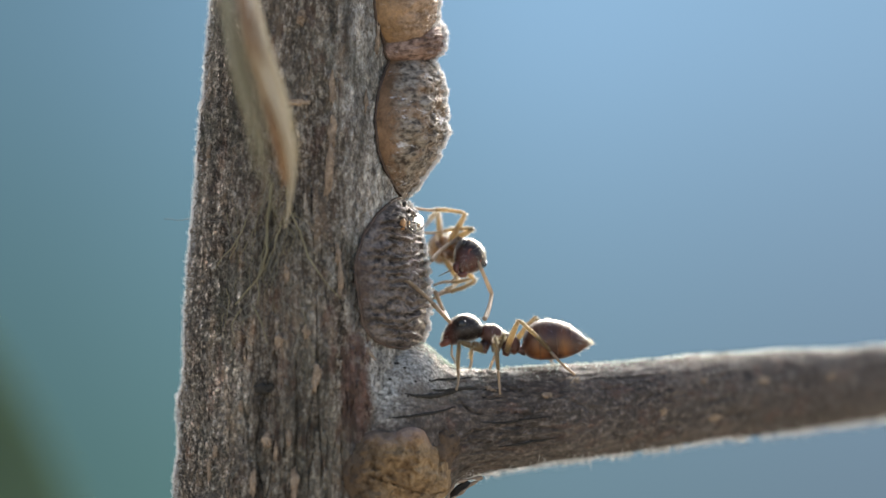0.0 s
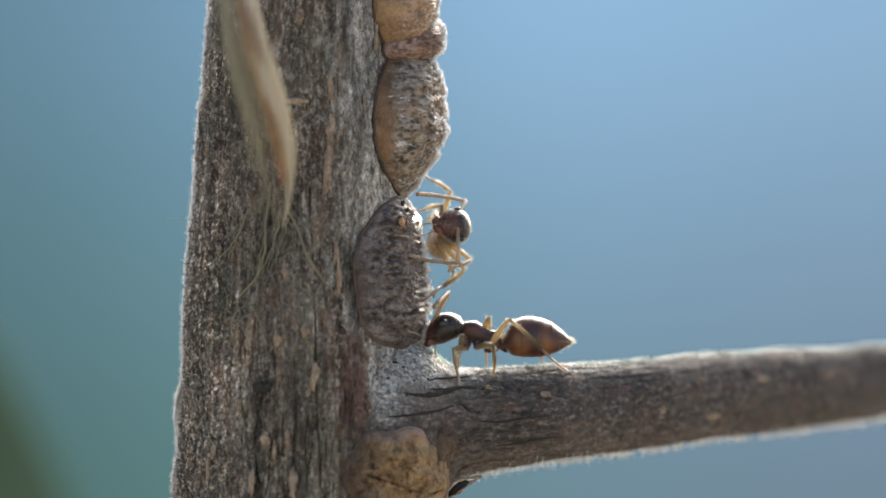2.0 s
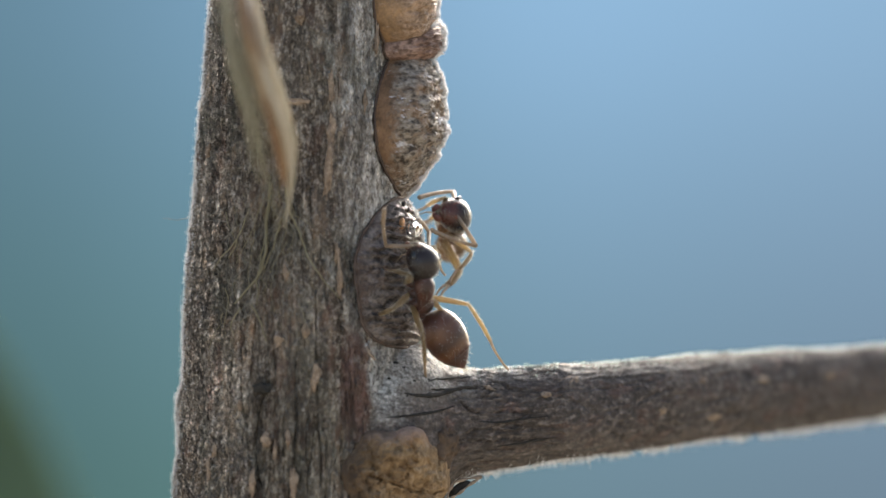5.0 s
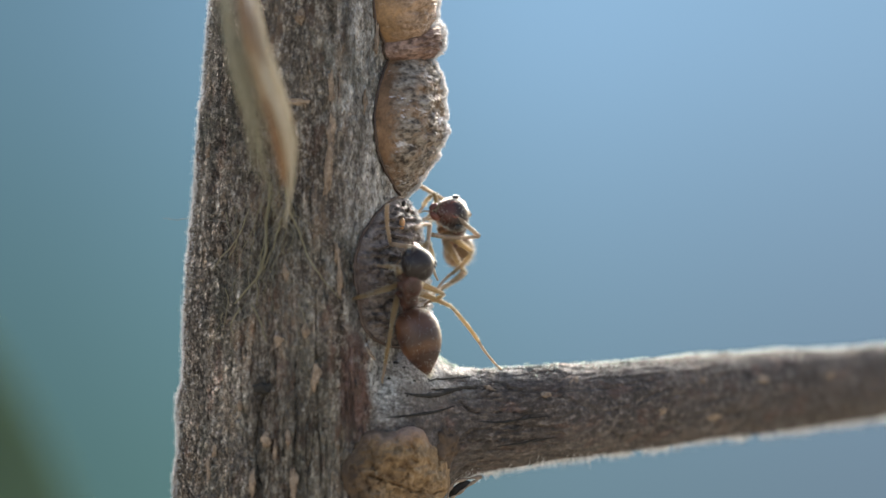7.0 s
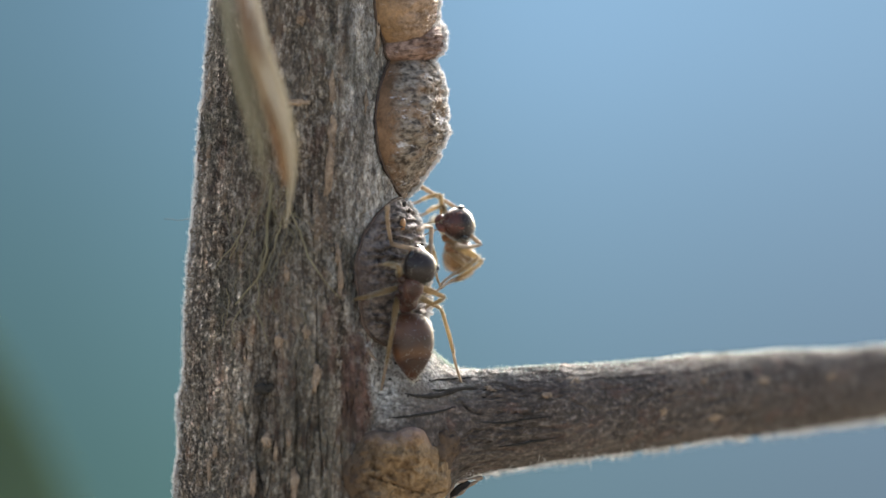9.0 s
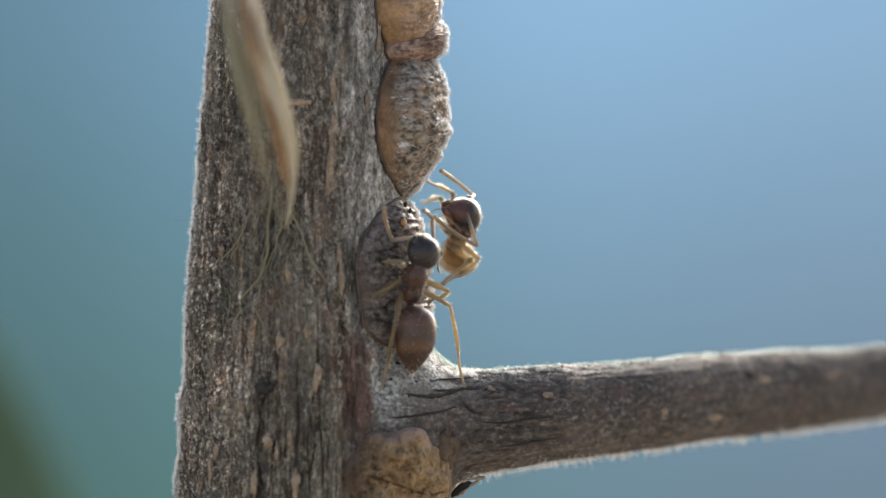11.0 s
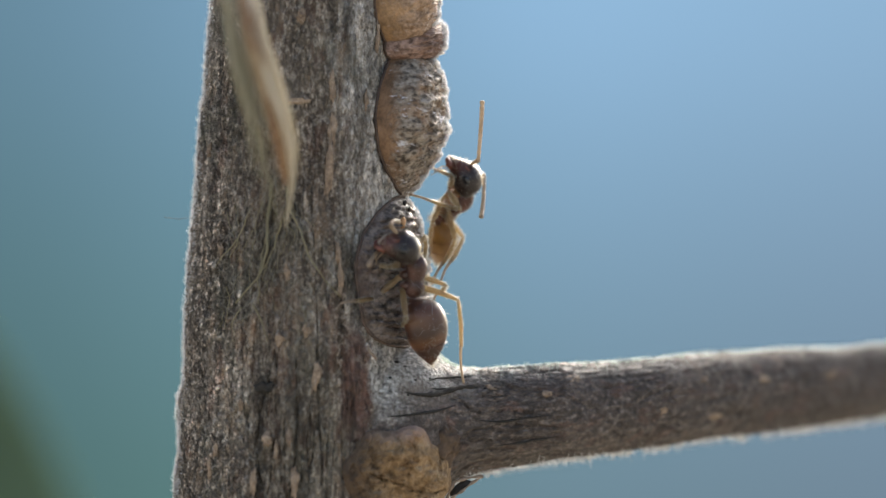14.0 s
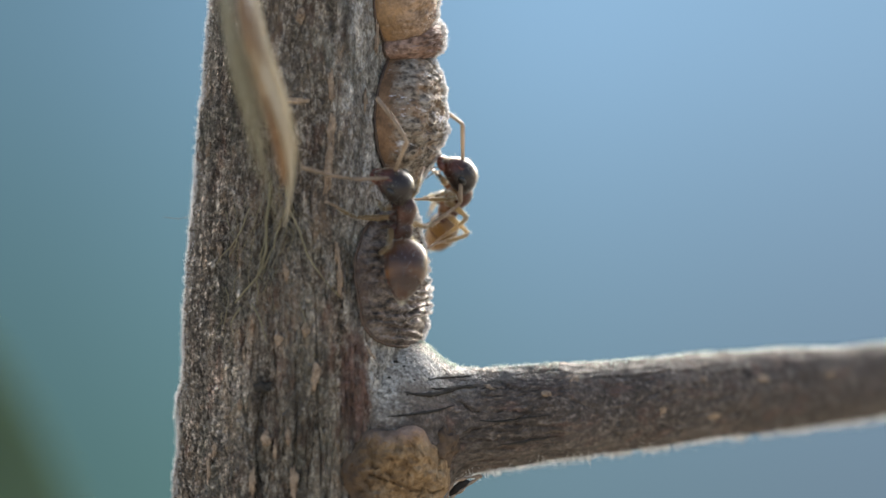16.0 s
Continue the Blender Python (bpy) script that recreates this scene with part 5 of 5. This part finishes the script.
    a.feeler("left",
             (0, (765, 536, -60), (700, 488, -130)), (0.5, (742, 516, -80), (684, 474, -145)), (1, (903, 533, -60), (880, 498, -60)),
             (1.5, (792, 522, -50), (760, 532, -60)), (2, (800, 514, -50), (776, 540, -60)), (2.5, (730, 489, -120), (666, 451, -160)),
             (3, (706, 481, -170), (672, 444, -195)), (3.5, (707, 453, -180), (712, 392, -180)), (4, (682, 439, -195), (684, 378, -195)),
             (4.2, (680, 438, -200), (682, 376, -195)), (6.3, (692, 434, -205), (690, 364, -195)), (9, (693, 432, -205), (689, 364, -195)),
             (11.3, (692, 424, -195), (680, 366, -175)), (11.5, (692, 424, -195), (680, 366, -175)), (12, (718, 426, -195), (694, 368, -175)),
             (12.5, (714, 408, -195), (702, 366, -170)), (13, (703, 378, -195), (701, 324, -165)), (13.5, (736, 418, -195), (756, 372, -185)),
             (14, (668, 448, -215), (655, 470, -205)), (14.5, (664, 425, -215), (650, 445, -205)), (15, (691, 266, -215), (660, 193, -200)),
             (15.5, (696, 274, -215), (675, 214, -200)), (15.8, (620, 300, -225), (550, 240, -215)), (16, (602, 321, -225), (536, 298, -215)))
    a.feeler("right",
             (0, (785, 552, 0), (772, 520, -20)), (0.5, (882, 533, -20), (826, 483, -20)), (1, (906, 536, -10), (871, 485, -10)),
             (1.5, (800, 520, 0), (838, 502, -20)), (2, (792, 525, 0), (770, 548, -20)), (2.5, (795, 488, -30), (760, 500, -60)),
             (3, (742, 452, -120), (735, 400, -130)), (3.5, (745, 440, -110), (739, 394, -120)), (4, (765, 428, -130), (752, 396, -110)),
             (4.2, (760, 420, -130), (745, 385, -110)), (6.3, (762, 398, -160), (738, 408, -170)), (9, (764, 402, -160), (742, 410, -170)),
             (11.5, (765, 385, -150), (750, 368, -110)), (12, (772, 396, -140), (790, 430, -100)), (12.5, (762, 372, -140), (732, 358, -90)),
             (13, (760, 365, -140), (735, 350, -90)), (13.5, (756, 362, -140), (726, 349, -90)), (14, (690, 400, -190), (706, 398, -180)),
             (14.5, (700, 372, -190), (690, 356, -180)), (15, (755, 318, -150), (800, 331, -110)), (15.5, (730, 288, -170), (705, 262, -160)),
             (15.8, (728, 258, -175), (690, 190, -160)), (16, (722, 254, -175), (666, 178, -160)))

    b = tender
    side = (1, 0, 0.1)
    # clinging to the rim, its face to the viewer
    b.at(0.0, (826, 442, 10), (790, 432, 78), (824, 476, -60), (768, 448, 190), side, (0.75, -0.55, -0.35))
    b.at(0.5, (822, 436, 10), (788, 428, 78), (820, 476, -60), (768, 446, 190), side, (0.75, -0.55, -0.35))
    b.at(1.0, (820, 424, 10), (787, 425, 78), (816, 462, -60), (768, 442, 190), side, (0.75, -0.5, -0.35))
    b.at(1.5, (816, 414, 10), (786, 425, 78), (800, 428, -60), (766, 442, 190), side, (0.9, -0.2, -0.3))
    b.at(2.0, (811, 408, 10), (788, 425, 80), (786, 394, -60), (770, 442, 195), side, (0.9, -0.2, -0.3))
    b.at(2.5, (814, 411, 10), (790, 425, 80), (788, 396, -60), (772, 442, 195), side, (0.9, -0.2, -0.3))
    b.at(3.0, (815, 411, 10), (790, 425, 80), (790, 392, -60), (772, 440, 195), side, (0.9, -0.2, -0.3))
    b.at(3.5, (811, 409, 10), (790, 425, 80), (785, 390, -60), (772, 440, 195), side, (0.9, -0.2, -0.3))
    b.at(4.0, (814, 396, 10), (792, 422, 82), (788, 376, -60), (774, 442, 195), side, (0.9, -0.2, -0.3))
    b.at(6.3, (806, 385, 10), (811, 430, 75), (778, 365, -55), (806, 466, 188), side, (0.9, -0.2, -0.3))
    b.at(7.0, (807, 389, 10), (811, 432, 75), (780, 370, -55), (806, 466, 188), side, (0.9, -0.2, -0.3))
    b.at(7.5, (810, 393, 10), (811, 434, 75), (783, 375, -55), (806, 468, 188), side, (0.9, -0.2, -0.3))
    b.at(8.0, (814, 396, 10), (811, 436, 75), (787, 381, -55), (805, 470, 188), side, (0.9, -0.2, -0.3))
    b.at(9.0, (816, 405, 10), (811, 440, 78), (789, 390, -55), (800, 474, 190), side, (0.9, -0.2, -0.3))
    b.at(11.3, (829, 392, 10), (805, 432, 70), (800, 357, -45), (790, 482, 180), side, (0.9, -0.2, -0.3))
    b.at(11.5, (826, 391, 10), (804, 432, 70), (795, 358, -45), (788, 482, 180), side, (0.9, -0.2, -0.3))
    # turned upwards along the rim
    b.at(12.0, (822, 364, 15), (791, 416, 50), (788, 306, -10), (777, 484, 140), side, (0.95, -0.1, -0.3))
    b.at(12.5, (820, 355, 15), (790, 409, 48), (784, 294, -10), (775, 477, 140), side, (0.95, -0.1, -0.3))
    b.at(13.0, (818, 345, 15), (789, 401, 48), (782, 280, -10), (775, 470, 140), side, (0.95, -0.1, -0.3))
    b.at(13.5, (820, 330, 15), (786, 387, 48), (790, 264, -5), (774, 462, 135), side, (0.95, -0.1, -0.3))
    b.at(14.0, (826, 346, 15), (784, 393, 45), (810, 282, -5), (778, 472, 125), (0.9, 0.3, 0.1), (0.95, 0.1, -0.3))
    b.at(14.5, (823, 326, 15), (782, 385, 35), (796, 260, 0), (776, 476, 110), (0.95, 0.2, 0.1), (0.95, 0.1, -0.3))
    b.at(15.0, (828, 293, 15), (795, 355, 35), (796, 232, 0), (776, 450, 110), (0.95, 0.2, 0.1), (0.95, 0.1, -0.3))
    b.at(15.5, (830, 297, 15), (796, 352, 35), (806, 228, 0), (780, 440, 115), (0.95, 0.2, 0.1), (0.95, 0.1, -0.3))
    b.at(15.8, (825, 328, 15), (795, 378, 50), (800, 270, -10), (772, 446, 130), side, (0.95, -0.1, -0.3))
    b.at(16.0, (823, 338, 15), (793, 386, 50), (794, 282, -20), (766, 438, 135), side, (0.95, -0.1, -0.3))
    b.leg("right", "front",
          (0, (824, 378, -10), (726, 366, 10)), (0.5, (822, 374, -10), (726, 366, 10)), (1, (818, 366, -10), (725, 364, 10)),
          (1.5, (805, 357, -10), (724, 369, 10)), (2, (800, 342, -10), (752, 308, 10)), (2.5, (800, 370, -10), (736, 380, 10)),
          (3, (797, 363, -10), (722, 350, 10)), (3.5, (788, 371, -10), (714, 336, 10)), (4, (802, 362, -10), (730, 370, 10)),
          (6.3, (776, 338, -10), (736, 382, 0)), (7, (771, 344, -10), (735, 380, 0)), (7.5, (771, 346, -10), (735, 394, 0)),
          (8, (763, 346, -10), (750, 396, 0)), (8.5, (763, 347, -10), (750, 400, 0)), (9, (780, 345, -10), (720, 360, 0)),
          (11.5, (806, 344, 0), (756, 304, 0)), (12, (792, 340, 30), (755, 302, 20)), (13, (785, 312, 30), (762, 292, 20)),
          (14, (800, 317, 30), (762, 297, 20)), (14.5, (792, 308, 30), (766, 290, 20)), (15, (790, 285, 30), (774, 272, 30)),
          (15.5, (792, 290, 30), (780, 268, 30)), (16, (780, 315, 30), (764, 302, 20)))
    b.leg("right", "middle",
          (0, (838, 405, -30), (745, 412, 30)), (0.5, (818, 402, -30), (730, 422, 20)), (1, (812, 396, -30), (730, 422, 20)),
          (1.5, (822, 378, -30), (745, 405, 20)), (2, (786, 367, 0), (735, 375, 30)), (3, (785, 380, 0), (742, 390, 30)),
          (4, (790, 378, 10), (745, 400, 30)), (8, (786, 368, 40), (740, 388, 40)), (9, (786, 365, 40), (735, 382, 40)),
          (12, (775, 345, 60), (748, 345, 50)), (14, (765, 395, 60), (758, 470, 50)), (14.5, (762, 380, 60), (742, 392, 50)),
          (15, (775, 350, 60), (755, 360, 50)), (16, (775, 350, 60), (752, 352, 50)))
    b.leg("right", "hind",
          (0, (775, 376, 130), (748, 402, 150)), (12, (772, 390, 120), (758, 400, 110)), (16, (772, 360, 120), (758, 385, 110)))
    b.leg("left", "front",
          (0, (842, 497, 0), (762, 532, -20)), (0.5, (840, 498, 0), (764, 528, -20)), (1, (846, 480, 0), (744, 503, -40)),
          (1.5, (842, 470, 0), (768, 494, -20)), (2, (838, 462, 0), (796, 482, -20)), (2.5, (872, 484, 0), (764, 492, -30)),
          (3, (838, 462, 0), (740, 442, -30)), (3.5, (847, 501, 0), (790, 506, -20)), (4, (846, 456, 0), (818, 486, -20)),
          (6.3, (850, 455, 20), (768, 522, -10)), (8.5, (850, 454, 20), (768, 522, -10)), (9, (849, 457, 20), (778, 506, -10)),
          (11.5, (836, 450, 20), (768, 515, -10)), (12, (822, 442, 0), (764, 506, -10)), (12.5, (820, 440, 0), (768, 502, -10)),
          (13, (813, 437, 0), (768, 502, -10)), (13.5, (808, 436, 0), (770, 492, -10)), (14, (812, 373, -20), (724, 347, -10)),
          (14.5, (816, 349, -20), (722, 347, -10)), (15, (834, 332, -20), (800, 302, -10)), (15.5, (800, 345, -20), (762, 312, -10)),
          (15.8, (806, 352, -20), (735, 354, -10)), (16, (807, 355, -20), (727, 357, -10)))
    b.leg("left", "middle",
          (0, (836, 492, 30), (768, 505, 10)), (0.5, (834, 490, 30), (768, 506, 10)), (1, (845, 486, 30), (762, 535, 10)),
          (1.5, (838, 503, 30), (752, 536, 10)), (2, (833, 488, 30), (758, 532, 10)), (3, (838, 490, 30), (798, 502, 10)),
          (4, (832, 503, 30), (803, 522, 10)), (6.3, (836, 508, 30), (748, 541, 0)), (8.5, (837, 507, 30), (748, 541, 0)),
          (9, (864, 467, 30), (764, 522, 0)), (11.5, (842, 456, 20), (770, 515, 0)), (12, (836, 452, 20), (774, 500, 0)),
          (12.5, (833, 449, 20), (774, 498, 0)), (13, (829, 443, 20), (774, 500, 0)), (13.5, (826, 434, 20), (776, 500, 0)),
          (14, (808, 440, 0), (764, 506, 0)), (14.5, (806, 432, 0), (765, 506, 0)), (15, (798, 416, 0), (780, 470, 0)),
          (15.5, (844, 377, 0), (774, 446, 0)), (16, (828, 388, 0), (764, 441, 0)))
    b.leg("left", "hind",
          (0, (812, 498, 90), (768, 528, 60)), (4.2, (818, 498, 90), (772, 525, 60)), (11.5, (846, 472, 60), (785, 502, 40)),
          (12, (838, 455, 50), (778, 502, 40)), (13.5, (826, 436, 50), (775, 505, 30)), (14, (831, 435, 50), (780, 500, 30)),
          (14.5, (832, 436, 50), (785, 478, 30)), (15, (833, 420, 50), (795, 460, 30)), (15.5, (838, 386, 50), (770, 452, 30)),
          (16, (833, 418, 40), (758, 442, 20)))
    b.feeler("left",
             (0, (873, 526, -50), (856, 562, -50)), (0.5, (856, 500, -60), (856, 552, -60)), (1, (876, 466, -60), (869, 500, -60)),
             (1.5, (866, 468, -60), (812, 498, -60)), (2, (814, 478, -80), (724, 450, -60)), (2.5, (850, 457, -80), (774, 470, -60)),
             (3, (829, 456, -80), (760, 400, -60)), (3.5, (838, 468, -80), (768, 416, -60)), (4, (848, 452, -80), (772, 409, -60)),
             (6.3, (848, 430, -80), (752, 400, -60)), (7, (850, 420, -80), (765, 414, -60)), (7.5, (853, 418, -80), (790, 424, -60)),
             (8, (851, 429, -80), (782, 434, -60)), (9, (851, 433, -80), (805, 432, -60)), (11.3, (842, 438, -70), (760, 372, -60)),
             (11.5, (838, 438, -70), (753, 372, -60)), (12, (819, 398, -70), (732, 345, -60)), (12.5, (818, 393, -70), (728, 342, -60)),
             (13, (816, 389, -70), (734, 350, -60)), (13.5, (839, 362, -70), (800, 346, -60)), (14, (857, 312, -60), (850, 386, -50)),
             (14.5, (849, 321, -60), (802, 227, -40)), (15, (804, 331, -60), (761, 320, -40)), (15.5, (848, 336, -60), (816, 371, -50)),
             (15.8, (832, 362, -60), (775, 400, -50)), (16, (816, 380, -60), (750, 403, -50)))
    b.feeler("right",
             (0, (812, 420, -70), (766, 462, -70)), (0.5, (790, 425, -70), (842, 446, -75)), (1, (780, 412, -70), (838, 424, -75)),
             (1.5, (803, 349, -60), (798, 396, -60)), (2, (827, 357, -60), (740, 347, -50)), (2.5, (825, 360, -60), (734, 337, -50)),
             (3, (838, 330, -50), (826, 238, -40)), (3.5, (772, 317, -50), (740, 360, -30)), (4, (780, 308, -50), (747, 372, -30)),
             (6.3, (833, 380, -50), (742, 328, -30)), (9, (835, 385, -50), (744, 330, -30)), (11.3, (838, 340, -40), (784, 300, -20)),
             (11.5, (838, 340, -40), (784, 299, -20)), (12, (829, 289, -20), (793, 221, -10)), (12.5, (831, 300, -20), (782, 254, -10)),
             (13, (843, 265, -20), (797, 201, -10)), (13.5, (841, 226, -20), (834, 144, -10)), (14, (846, 287, -20), (853, 177, -10)),
             (14.5, (799, 259, 0), (789, 230, 10)), (15, (841, 243, -20), (811, 163, -10)), (15.5, (832, 208, -20), (820, 142, -10)),
             (15.8, (824, 208, -20), (790, 180, -10)), (16, (820, 214, -20), (779, 200, -10)))

    times = sorted({round(0.25 * k, 2) for k in range(65)})
    held = a.play(times)
    b.play(times)
    # the droplet hangs on the shell until the ant takes it up in its jaws and swallows it
    rest = honeydew.matrix_world.translation.copy() if honeydew.matrix_world.translation.length else honeydew.location.copy()
    rows = []
    for n, t in enumerate(times):
        body = held[a.body][n][1]
        mouth = body @ held[a.head][n][1] @ (Vector((76, -6, -22)) * UNIT)
        crop = body @ held[a.tail][n][1] @ (Vector((-45, 0, 4)) * UNIT)
        take, gulp = (max(0.0, min(1.0, (t - lo) / (hi - lo))) for lo, hi in ((4.75, 5.75), (9.5, 10.5)))
        place = rest.lerp(mouth, take).lerp(crop, gulp)
        rows.append((t, Matrix.Translation(place)))
    walk(honeydew, rows)


motions()
